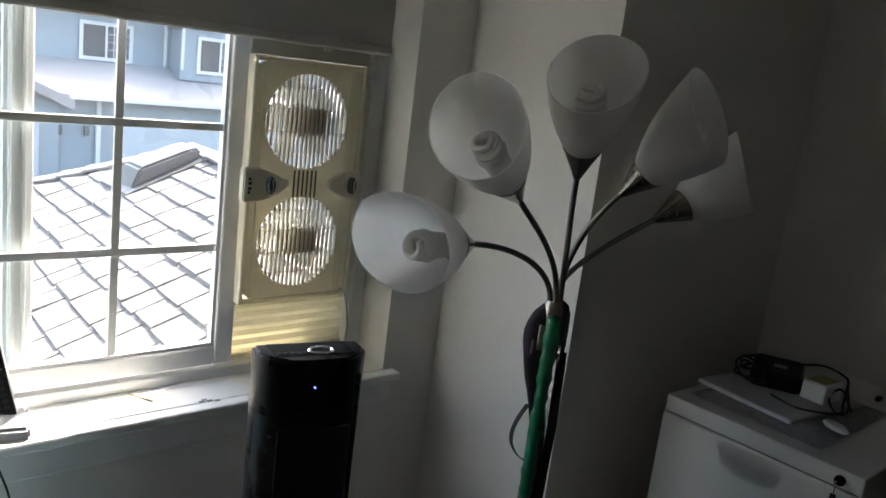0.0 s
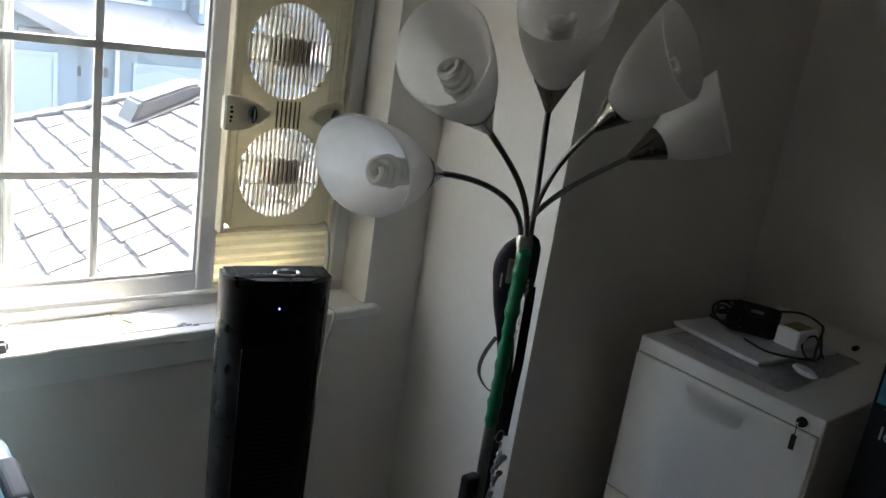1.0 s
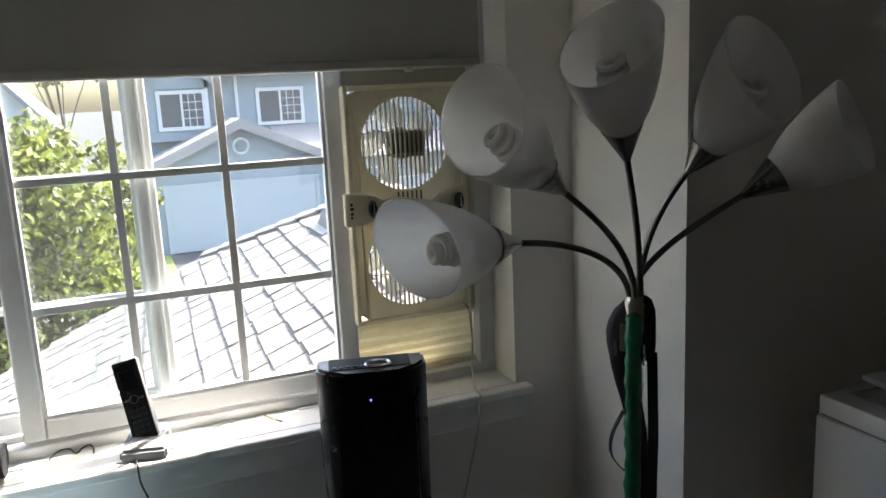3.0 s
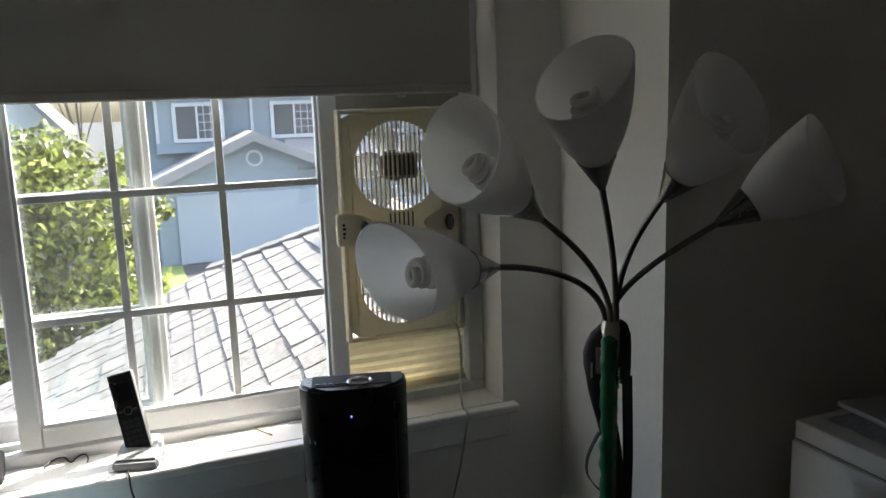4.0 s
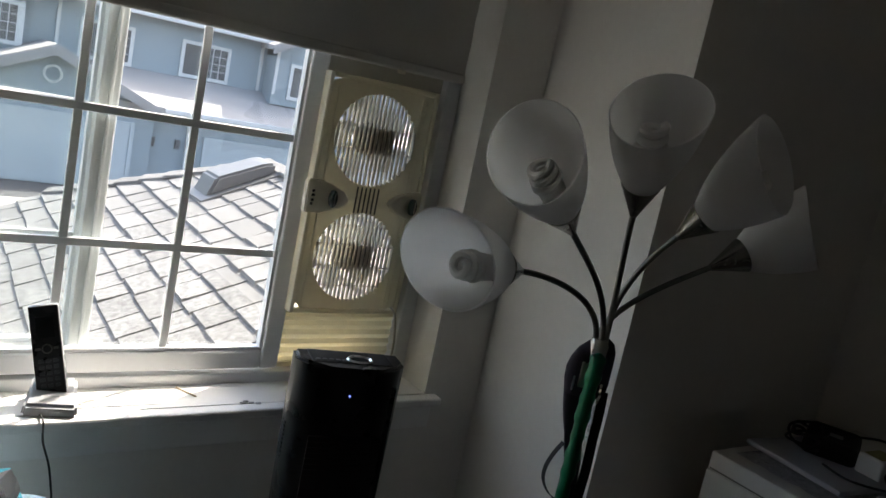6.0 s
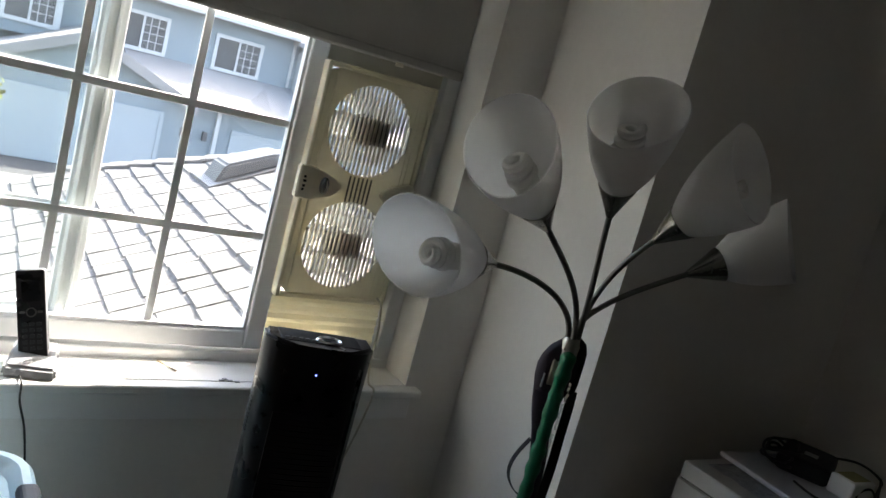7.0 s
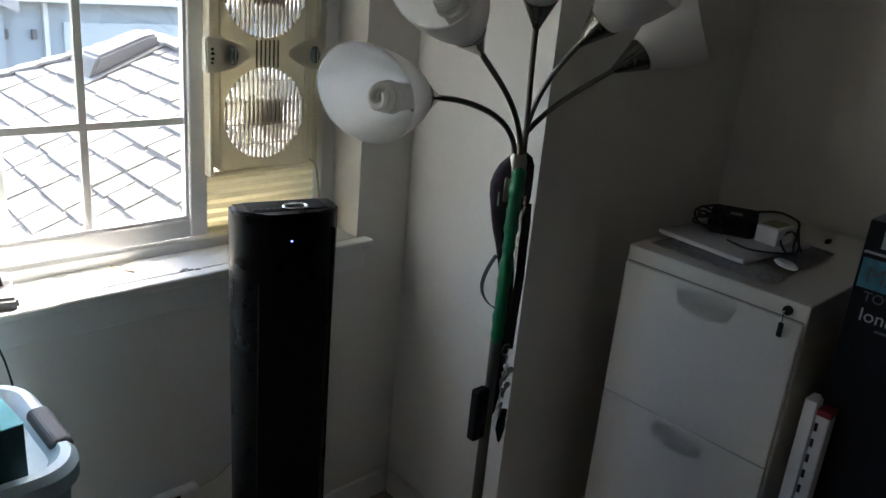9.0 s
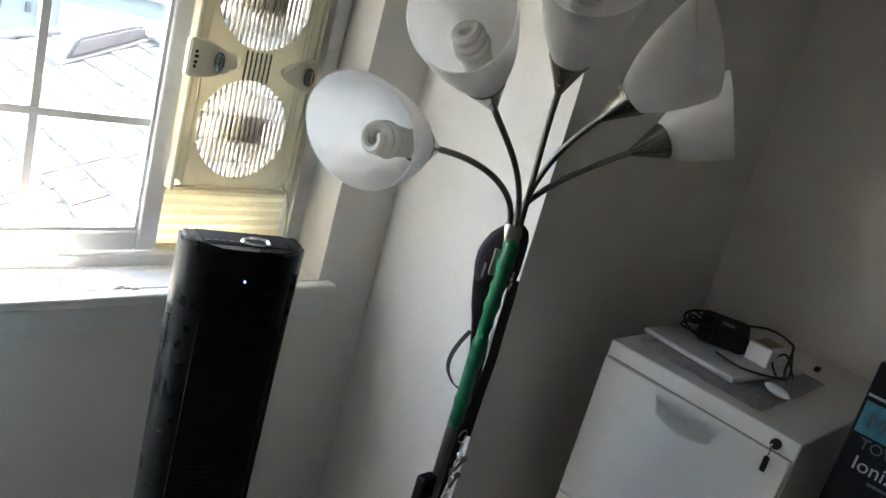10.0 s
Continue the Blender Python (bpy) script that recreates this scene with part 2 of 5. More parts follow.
def ribbon(bm, pts, side, width, thick):
    """A flat strap along pts, wide along side."""
    pts, side = [Vector(p) for p in pts], Vector(side).normalized()
    rings = []
    for i, p in enumerate(pts):
        t = (pts[min(i + 1, len(pts) - 1)] - pts[max(i - 1, 0)]).normalized()
        n = t.cross(side).normalized() * thick / 2
        s = side * width / 2
        rings.append([bm.verts.new(p + q) for q in (s + n, -s + n, -s - n, s - n)])
    for a, b in zip(rings, rings[1:]):
        for k in range(4):
            bm.faces.new((a[k], a[(k + 1) % 4], b[(k + 1) % 4], b[k]))
    bm.faces.new(rings[0][::-1])
    bm.faces.new(rings[-1])
    return bm


def lathe(bm, profile, m=Matrix(), n=32, closed=False):
    """Turns a profile of (radius, height) round the z axis of m."""
    rings = [[bm.verts.new(m @ Vector((r * math.cos(2 * math.pi * k / n), r * math.sin(2 * math.pi * k / n), h))) for k in range(n)] for r, h in profile]
    for a, b in zip(rings, rings[1:]):
        for k in range(n):
            bm.faces.new((a[k], a[(k + 1) % n], b[(k + 1) % n], b[k]))
    if closed:
        bm.faces.new(rings[0][::-1])
        bm.faces.new(rings[-1])
    return bm


def bez(p0, p1, p2, p3, n=20):
    p0, p1, p2, p3 = (Vector(p) for p in (p0, p1, p2, p3))
    return [p0 * (1 - t) ** 3 + p1 * 3 * t * (1 - t) ** 2 + p2 * 3 * t * t * (1 - t) + p3 * t ** 3 for t in (k / n for k in range(n + 1))]


def spline(pts, n=8):
    """A smooth line through pts."""
    P = [Vector(p) for p in pts]
    out = []
    for i in range(len(P) - 1):
        a, b, c, d = P[max(i - 1, 0)], P[i], P[i + 1], P[min(i + 2, len(P) - 1)]
        for k in range(n):
            t = k / n
            out.append(0.5 * (2 * b + (c - a) * t + (2 * a - 5 * b + 4 * c - d) * t * t + (3 * b - a - 3 * c + d) * t ** 3))
    out.append(P[-1])
    return out


def prism(bm, outline, axis, lo, hi):
    """Extrudes a closed outline of 2D points along axis ('x', 'y' or 'z')."""
    def put(a, b, c):
        return {"x": (c, a, b), "y": (a, c, b), "z": (a, b, c)}[axis]
    lower = [bm.verts.new(put(a, b, lo)) for a, b in outline]
    upper = [bm.verts.new(put(a, b, hi)) for a, b in outline]
    n = len(outline)
    bm.faces.new(lower[::-1])
    bm.faces.new(upper)
    for k in range(n):
        bm.faces.new((lower[k], lower[(k + 1) % n], upper[(k + 1) % n], upper[k]))
    return bm


def aim(origin, axis):
    """A frame at origin whose z runs along axis."""
    return Matrix.Translation(origin) @ Vector(axis).normalized().to_track_quat("Z", "Y").to_matrix().to_4x4()


def text_part(name, body, size, mat, parent, m, label=""):
    cu = bpy.data.curves.new(name, "FONT")
    cu.body, cu.size, cu.extrude = body, size, 0.0006
    ob = bpy.data.objects.new("text_tmp", cu)
    scene.collection.objects.link(ob)
    me = bpy.data.meshes.new_from_object(ob.evaluated_get(bpy.context.evaluated_depsgraph_get()))
    bpy.data.objects.remove(ob)
    bpy.data.curves.remove(cu)
    me.transform(m)
    me.materials.clear()
    me.materials.append(mat)
    o = new(name, me)
    o.parent = parent
    if label:
        o["label"] = label
    return o


def structure(name, bm, mat, label, category):
    return tagged(part(name, bm, mat), label, category, kind="structure")


# ---- the room ----
YW, YO = 1.70, 1.93                 # inner and outer face of the window wall
XS, YA, XE = 0.841, 1.209, 1.72     # return wall, alcove wall, east wall
XW, YS, H, FL = -2.4, -2.6, 2.30, -0.20
WX0, WX1, WZ0, WZ1 = -0.93, 0.662, 0.672, 1.98   # window opening
structure("floor", B(XW - 0.1, XE + 0.1, YS - 0.1, YO, FL - 0.12, FL), M_CARPET, "beige cut-pile carpet over the whole room", "carpet")
structure("ceiling", B(XW - 0.1, XE + 0.1, YS - 0.1, YO, H, H + 0.12), M_CEIL, "white lightly textured ceiling", "ceiling")
bm = bmesh.new()
box(bm, XW - 0.1, WX0, YW, YO, FL, H)
box(bm, WX1, XS, YW, YO, FL, H)
box(bm, WX0, WX1, YW, YO, FL, WZ0)
box(bm, WX0, WX1, YW, YO, WZ1, H)
structure("wall_north", bm, M_WALL, "off-white painted wall with a deep window opening", "wall")
structure("wall_return", prism(bmesh.new(), [(0.801, YA), (0.93, YA), (0.96, YO), (XS, YO), (XS, YW)], "z", FL, H), M_WALL, "pale short wall beside the window, lit from it", "wall")
structure("wall_alcove", B(0.93, XE + 0.1, YA, YA + 0.12, FL, H), M_WALL, "off-white alcove wall lying in shade", "wall")
structure("wall_east", B(XE, XE + 0.1, YS, YA, FL, H), M_WALL, "off-white painted wall behind the cabinet", "wall")
structure("wall_south", B(XW - 0.1, XE + 0.1, YS - 0.1, YS, FL, H), M_WALL, "off-white painted wall", "wall")
structure("wall_west", B(XW - 0.1, XW, YS, YW, FL, H), M_WALL, "off-white painted wall", "wall")
bm = bmesh.new()
box(bm, XW, XS - 0.014, YW - 0.014, YW - 0.001, FL, FL + 0.085, 0.003)
prism(bm, [(0.7995, YA - 0.014), (0.786, YA - 0.014), (XS - 0.014, YW - 0.015), (XS - 0.0015, YW - 0.015)], "z", FL, FL + 0.085)
box(bm, 0.801, XE, YA - 0.014, YA - 0.001, FL, FL + 0.085, 0.003)
structure("baseboard", bm, M_TRIM, "low white painted baseboard", "baseboard")
bm = B(WX0 - 0.035, WX1 + 0.032, 1.662, YW, 0.672, 0.6955, 0.006)
box(bm, WX0 + 0.001, WX1 - 0.001, YW, 1.82, 0.6725, 0.6955)
structure("window_sill", bm, M_TRIM, "white painted window sill with rounded front edge", "window sill")
structure("trim", B(WX0 - 0.02, WX1 + 0.018, 1.684, YW, 0.605, 0.671, 0.004), M_TRIM, "narrow white apron under the window sill", "trim")

# ---- the window: fixed outer sash, inner sash slid open ----
win = thing("window_1", "white vinyl sliding window with a slim grid, slid half open", "window", ((WX0 + WX1) / 2, 1.84, 0.70), kind="structure")
IW = win.matrix_world.inverted()


def wpart(name, bm, mat, label="", parent=win):
    bm.transform(IW)
    return part(name, bm, mat, parent, label)


bm = bmesh.new()
box(bm, WX0, WX1, 1.815, 1.915, 0.6725, 0.722, 0.004)
box(bm, WX0, WX1, 1.815, 1.915, 1.93, WZ1 - 0.001, 0.004)
box(bm, WX0, WX0 + 0.045, 1.815, 1.915, 0.722, 1.93, 0.004)
box(bm, WX1 - 0.045, WX1 - 0.001, 1.815, 1.915, 0.722, 1.93, 0.004)
box(bm, WX0 + 0.045, WX1 - 0.045, 1.858, 1.866, 0.722, 0.735, 0.001)
wpart("window_frame", bm, M_VINYL)


def sash(name, x0, x1, y0, y1, z0, z1, sw, columns, rows):
    bm = bmesh.new()
    box(bm, x0, x0 + sw, y0, y1, z0, z1, 0.005)
    box(bm, x1 - sw, x1, y0, y1, z0, z1, 0.005)
    box(bm, x0 + sw, x1 - sw, y0 + 0.001, y1 - 0.001, z0, z0 + sw, 0.005)
    box(bm, x0 + sw, x1 - sw, y0 + 0.001, y1 - 0.001, z1 - sw, z1, 0.005)
    # glazing bead step
    for a, b, c, d in ((x0 + sw, x0 + sw + 0.008, z0 + sw, z1 - sw), (x1 - sw - 0.008, x1 - sw, z0 + sw, z1 - sw),
                       (x0 + sw + 0.008, x1 - sw - 0.008, z0 + sw, z0 + sw + 0.008), (x0 + sw + 0.008, x1 - sw - 0.008, z1 - sw - 0.008, z1 - sw)):
        box(bm, a, b, y0 + 0.006, y1 - 0.006, c, d)
    s = wpart(name, bm, M_VINYL)
    ym = (y0 + y1) / 2
    for x in columns:
        wpart("muntin", B(x - 0.009, x + 0.009, ym - 0.004, ym + 0.004, z0 + sw, z1 - sw, 0.002), M_VINYL)
    for z in rows:
        wpart("muntin", B(x0 + sw, x1 - sw, ym - 0.0045, ym + 0.0035, z - 0.009, z + 0.009, 0.002), M_VINYL)
    g = wpart("pane", B(x0 + sw, x1 - sw, ym + 0.008, ym + 0.011, z0 + sw, z1 - sw), M_GLASS)
    g.visible_shadow = False
    return s


sash("sliding_sash", -0.490, 0.285, 1.822, 1.854, 0.728, 1.92, 0.047, (-0.236, 0.0), (1.017, 1.297, 1.577))
for xa, xb in ((-0.197, -0.190), (-0.176, -0.168)):
    wpart("stile_rib", B(xa, xb, 1.862, 1.8695, 0.736, 1.92, 0.002), M_VINYL)
sash("fixed_sash", WX0 + 0.045, -0.153, 1.870, 1.902, 0.736, 1.92, 0.047, (-0.452, -0.69), (1.017, 1.297, 1.577))

# ---- roller blind ----
blind = thing("roller_blind", "grey fabric roller blind pulled part way down", "blind", (-0.15, 1.745, 1.50))
b0 = (-0.15, 1.745, 1.50)


def local(bm, at):
    bm.transform(Matrix.Translation(-Vector(at)))
    return bm


bm = bmesh.new()
pts = [(1.525 + 0.43 * k / 30, 1.746 + 0.0012 * math.sin(k * 0.9)) for k in range(31)]
prism(bm, [(y, z) for z, y in pts] + [(y - 0.0015, z) for z, y in reversed(pts)], "x", WX0 + 0.02, 0.612)
part("fabric", local(bm, b0), M_BLIND, blind)
part("hem_bar", local(B(WX0 + 0.019, 0.613, 1.737, 1.753, 1.502, 1.526, 0.006), b0), M_BLIND, blind)
bm = tube(bmesh.new(), [(WX0 + 0.015, 1.752, 1.95), (0.62, 1.752, 1.95)], 0.02, 16)
part("roller", local(bm, b0), M_BLIND, blind)
part("pull_tab", local(B(0.415, 0.437, 1.7335, 1.737, 1.494, 1.504, 0.002), b0), M_FANLIGHT, blind, "small cream pull tab")

# ---- twin window fan ----
FX0, FX1, FZ0, FZ1, FY0, FY1 = 0.277, 0.587, 0.882, 1.469, 1.789, 1.886
f0 = ((FX0 + FX1) / 2, 1.83, FZ0)
fan = thing("window_fan", "yellowed cream twin window fan filling the open half of the window", "fan", f0)


def ring_plate(bm, x0, x1, z0, z1, cx, cz, r, y0, y1, n=48):
    """A plate with a round hole."""
    loops = []
    for y in (y0, y1):
        inner, outer = [], []
        for k in range(n):
            a = 2 * math.pi * k / n + math.pi / n
            c, s = math.cos(a), math.sin(a)
            inner.append(bm.verts.new((cx + r * c, y, cz + r * s)))
            t = min(((x1 if c > 0 else x0) - cx) / c, ((z1 if s > 0 else z0) - cz) / s)
            outer.append(bm.verts.new((cx + t * c, y, cz + t * s)))
        loops.append((inner, outer))
    (i0, o0), (i1, o1) = loops
    for k in range(n):
        j = (k + 1) % n
        bm.faces.new((i0[k], i0[j], o0[j], o0[k]))
        bm.faces.new((i1[k], o1[k], o1[j], i1[j]))
        bm.faces.new((i0[k], i1[k], i1[j], i0[j]))
        bm.faces.new((o0[k], o0[j], o1[j], o1[k]))


FCX, FR = 0.428, 0.112
FCZ = (1.031, 1.325)
FM = (FZ0 + FZ1) / 2
bm = bmesh.new()
ring_plate(bm, FX0 + 0.012, FX1 - 0.012, FZ0 + 0.012, FM, FCX, FCZ[0], FR, FY0 + 0.010, FY0 + 0.022)
ring_plate(bm, FX0 + 0.012, FX1 - 0.012, FM, FZ1 - 0.012, FCX, FCZ[1], FR, FY0 + 0.010, FY0 + 0.022)
part("front_plate", local(bm, f0), M_FAN, fan)
bm = bmesh.new()
box(bm, FX0, FX0 + 0.012, FY0 + 0.004, FY1, FZ0, FZ1, 0.004)
box(bm, FX1 - 0.012, FX1, FY0 + 0.004, FY1, FZ0, FZ1, 0.004)
box(bm, FX0 + 0.012, FX1 - 0.012, FY0 + 0.005, FY1, FZ0, FZ0 + 0.012, 0.004)
box(bm, FX0 + 0.012, FX1 - 0.012, FY0 + 0.005, FY1, FZ1 - 0.012, FZ1, 0.004)
part("housing", local(bm, f0), M_FAN, fan)
for k in range(22):
    x = FX0 + 0.030 + k * 0.0119
    if abs(x - FCX) > FR + 0.001:
        part("rib", local(B(x - 0.002, x + 0.002, FY0 + 0.0088, FY0 + 0.0105, FZ0 + 0.022, FZ1 - 0.022, 0.0005, 1), f0), M_FAN, fan)
for cz in FCZ:
    for k in range(-9, 10):
        x = FCX + k * 0.0119
        w = math.sqrt(FR * FR - (x - FCX) ** 2) + 0.002
        part("slat", local(B(x - 0.0014, x + 0.0014, FY0 + 0.002, FY0 + 0.014, cz - w, cz + w, 0.0008, 1), f0), M_SLAT, fan)
for k in range(-2, 4):
    x = FCX + k * 0.0119
    part("slot", local(B(x - 0.002, x + 0.002, FY0 + 0.0085, FY0 + 0.0105, FM - 0.033, FM + 0.033), f0), M_MOTOR, fan, "narrow dark slot")
for cz in FCZ:
    for dz in (-0.075, -0.025, 0.03, 0.08):
        w = math.sqrt(FR * FR - dz * dz)
        part("cross_bar", local(B(FCX - w, FCX + w, FY0 + 0.008, FY0 + 0.011, cz + dz - 0.0013, cz + dz + 0.0013), f0), M_SLAT, fan)
    # motor and blades
    bm = lathe(bmesh.new(), [(0.001, 0), (0.036, 0.002), (0.040, 0.012), (0.040, 0.030), (0.001, 0.032)], Matrix.Translation((FCX, FY0 + 0.022, cz)) @ pose(0, 0, 0, -90, 0, 0), 24)
    part("motor", local(bm, f0), M_MOTOR, fan, smooth=True)
    part("motor_bracket", local(B(FCX - 0.012, FCX + 0.060, FY0 + 0.018, FY0 + 0.05, cz - 0.034, cz + 0.034, 0.008), f0), M_MOTOR, fan)
    for b in range(5):
        bm = bmesh.new()
        rows = []
        for i in range(7):
            r = 0.036 + (0.104 - 0.036) * i / 6
            half = 0.22 + 0.30 * math.sin(math.pi * min(1, 0.25 + 0.75 * i / 6)) * 0.9
            row = []
            for j in range(6):
                a = 2 * math.pi * b / 5 + 0.4 + half * (2 * j / 5 - 1) + 0.25 * i / 6
                row.append(bm.verts.new((FCX + r * math.cos(a), FY0 + 0.058 + 0.013 * (2 * j / 5 - 1), cz + r * math.sin(a))))
            rows.append(row)
        for a, c in zip(rows, rows[1:]):
            for j in range(5):
                bm.faces.new((a[j], a[j + 1], c[j + 1], c[j]))
        bmesh.ops.solidify(bm, geom=bm.faces[:], thickness=0.0015)
        part("blade", local(bm, f0), M_BLADE, fan, smooth=True)
    # rear guard
    for k in range(-3, 4):
        z = cz + k * 0.03
        w = math.sqrt(max(0.0, FR * FR - (k * 0.03) ** 2))
        part("rear_bar", local(B(FCX - w, FCX + w, FY1 - 0.004, FY1 - 0.001, z - 0.001, z + 0.001), f0), M_FAN, fan)
# control covers: a tapering tongue on both sides, each with a dark dial
zc = 1.176
tongue = [(FX0 - 0.016, zc - 0.040), (FX0 + 0.030, zc - 0.038), (FX0 + 0.075, zc - 0.022), (FX0 + 0.098, zc - 0.006), (FX0 + 0.098, zc + 0.006), (FX0 + 0.075, zc + 0.022), (FX0 + 0.030, zc + 0.038), (FX0 - 0.016, zc + 0.040)]
bm = prism(bmesh.new(), tongue, "y", FY0 - 0.012, FY0 + 0.010)
bmesh.ops.bevel(bm, geom=bm.edges[:], offset=0.003, segments=2, affect="EDGES")
part("control_cover", local(bm, f0), M_FANLIGHT, fan)
bm = prism(bmesh.new(), [(2 * FCX + 0.012 - x, z) for x, z in tongue[1:-1]] + [(FX1 - 0.004, zc + 0.038), (FX1 - 0.004, zc - 0.038)], "y", FY0 - 0.010, FY0 + 0.010)
bmesh.ops.bevel(bm, geom=bm.edges[:], offset=0.003, segments=2, affect="EDGES")
part("control_cover", local(bm, f0), M_FANLIGHT, fan)
for kx in (0.328, 0.556):
    bm = lathe(bmesh.new(), [(0.001, -0.012), (0.8, -0.012), (1.0, -0.008), (1.0, 0.004)], Matrix.Translation((kx, FY0 - 0.012, zc)) @ pose(0, 0, 0, -90, 0, 0) @ Matrix.Diagonal((0.0105, 0.021, 1, 1)), 24)
    k = part("dial", local(bm, f0), M_KNOB, fan, "dark green oval dial", True)
    part("dial_ridge", local(B(kx - 0.0015, kx + 0.0015, FY0 - 0.027, FY0 - 0.022, zc - 0.015, zc + 0.015, 0.001), f0), M_CHROME, k)
for dz, wd in ((0.014, 0.006), (0.004, 0.008), (-0.008, 0.007), (-0.017, 0.005)):
    part("mark", local(B(FX0 - 0.004, FX0 - 0.004 + wd, FY0 - 0.0135, FY0 - 0.0118, zc + dz - 0.003, zc + dz + 0.003), f0), M_BLACKMATT, fan)
# accordion panels that close the gap
filler = thing("fan_filler_panel", "yellowed ribbed plastic panel under the fan, sunlit from outside", "panel", (0.45, 1.85, 0.735))
bm = bmesh.new()
zz = [0.735 + 0.145 * k / 12 for k in range(13)]
prof = [(1.848 + (0.006 if k % 2 else 0.0), z) for k, z in enumerate(zz)]
prism(bm, prof + [(y + 0.002, z) for y, z in reversed(prof)], "x", 0.286, 0.616)
part("ribbed_sheet", local(bm, (0.45, 1.85, 0.735)), M_FILLER, filler)
bm = bmesh.new()
box(bm, 0.286, 0.617, 1.842, 1.862, 0.7235, 0.737, 0.002)
box(bm, 0.286, 0.617, 1.842, 1.862, 0.868, 0.881, 0.002)
part("edge_rail", local(bm, (0.45, 1.85, 0.735)), M_FAN, filler)
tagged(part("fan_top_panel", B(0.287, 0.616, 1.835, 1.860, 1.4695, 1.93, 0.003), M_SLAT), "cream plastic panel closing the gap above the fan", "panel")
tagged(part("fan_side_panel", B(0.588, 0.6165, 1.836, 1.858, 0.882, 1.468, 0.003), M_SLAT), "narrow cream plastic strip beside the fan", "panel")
cord = tube(bmesh.new(), spline([(0.567, 1.800, 0.90), (0.572, 1.778, 0.885), (0.566, 1.75, 0.82), (0.556, 1.735, 0.760), (0.545, 1.700, 0.703), (0.540, 1.658, 0.700), (0.534, 1.652, 0.660), (0.522, 1.665, 0.56), (0.488, 1.672, 0.42), (0.45, 1.676, 0.24), (0.42, 1.676, 0.0), (0.40, 1.670, FL + 0.006)]), 0.0028, 8)
tagged(part("fan_power_cord", cord, M_CORD_W, smooth=True), "thin cream power cord hanging from the fan over the sill", "cord")

# ---- black tower fan ----
t0 = (0.153, 1.288, FL)
tower = thing("tower_fan", "tall glossy black tower fan with a chrome top ring", "tower fan", t0, turn=-14)


def tower_outline(w, front, back):
    o = []
    for k in range(13):
        a = -1 + 2 * k / 12
        o.append((a * w / 2, -front * math.sqrt(max(0.0, 1 - (abs(a) ** 3.2) * 0.78))))
    return o + [(w / 2 * 0.995, back * 0.8), (w / 2 * 0.95, back), (-w / 2 * 0.95, back), (-w / 2 * 0.995, back * 0.8)]


bm = prism(bmesh.new(), tower_outline(0.196, 0.080, 0.006), "z", 0.045, 1.178)
bmesh.ops.bevel(bm, geom=[e for e in bm.edges if abs(e.verts[0].co.z - e.verts[1].co.z) < 1e-6 and e.verts[0].co.z > 0.5], offset=0.006, segments=3, affect="EDGES")
for v in bm.verts:
    k = 1 - 0.13 * (1 - v.co.z / 1.178)
    v.co.x, v.co.y = v.co.x * k, v.co.y * k
part("body", bm, M_BLACK, tower, smooth=True)
bm = bmesh.new()
for k in range(62):
    z = 0.40 + k * 0.0105
    prism(bm, [(a * 0.13, -0.0835 + 0.006 * (2 * a) ** 2 * 0.6) for a in (-0.5, -0.3, -0.1, 0.1, 0.3, 0.5)] + [(a * 0.13, -0.076) for a in (0.5, -0.5)], "z", z, z + 0.0096)
g = part("grille_louvres", bm, M_BLACKMATT, tower)
bm = bmesh.new()
prism(bm, [(0.072, -0.0815), (0.0765, -0.0805), (0.0765, -0.070), (0.072, -0.070)], "z", 0.40, 1.145)
part("grille_edge", bm, M_BLACK, tower)
bm = lathe(bmesh.new(), [(0.020, 0.0), (0.0245, 0.004), (0.0215, 0.007), (0.018, 0.004), (0.020, 0.0)], Matrix.Translation((0.012, -0.042, 1.176)) @ Matrix.Diagonal((1, 0.75, 1, 1)), 28)
part("top_ring", bm, M_CHROME, tower, "chrome ring on the top", True)
part("top_panel", B(-0.075, 0.07, -0.060, 0.0, 1.177, 1.1795, 0.001), M_BLACKMATT, tower)
for k in range(5):
    part("top_button", B(-0.068 + k * 0.012, -0.061 + k * 0.012, -0.052, -0.046, 1.1793, 1.181), M_KEY, tower)
led_mat = bpy.data.materials.new("blue_led")
led_mat.use_nodes = True
bs = led_mat.node_tree.nodes["Principled BSDF"]
bs.inputs["Emission Color"].default_value, bs.inputs["Emission Strength"].default_value = (0.16, 0.22, 1.0, 1), 0.5
bm = lathe(bmesh.new(), [(0.0002, -0.0012), (0.0014, -0.001), (0.0017, 0.001)], Matrix.Translation((-0.006, -0.0812, 1.127)) @ pose(0, 0, 0, -90, 0, 0), 12)
part("indicator_light", bm, led_mat, tower, "small glowing blue light")
for k in range(9):
    part("side_vent", B(-0.0985, -0.0945, -0.030, -0.008, 1.05 - k * 0.008, 1.054 - k * 0.008), M_BLACKMATT, tower)
bm = lathe(bmesh.new(), [(0.001, 0), (0.15, 0.0), (0.152, 0.012), (0.13, 0.03), (0.09, 0.046), (0.001, 0.046)], Matrix.Diagonal((1, 0.9, 1, 1)), 40)
part("base", bm, M_BLACKMATT, tower, smooth=True)

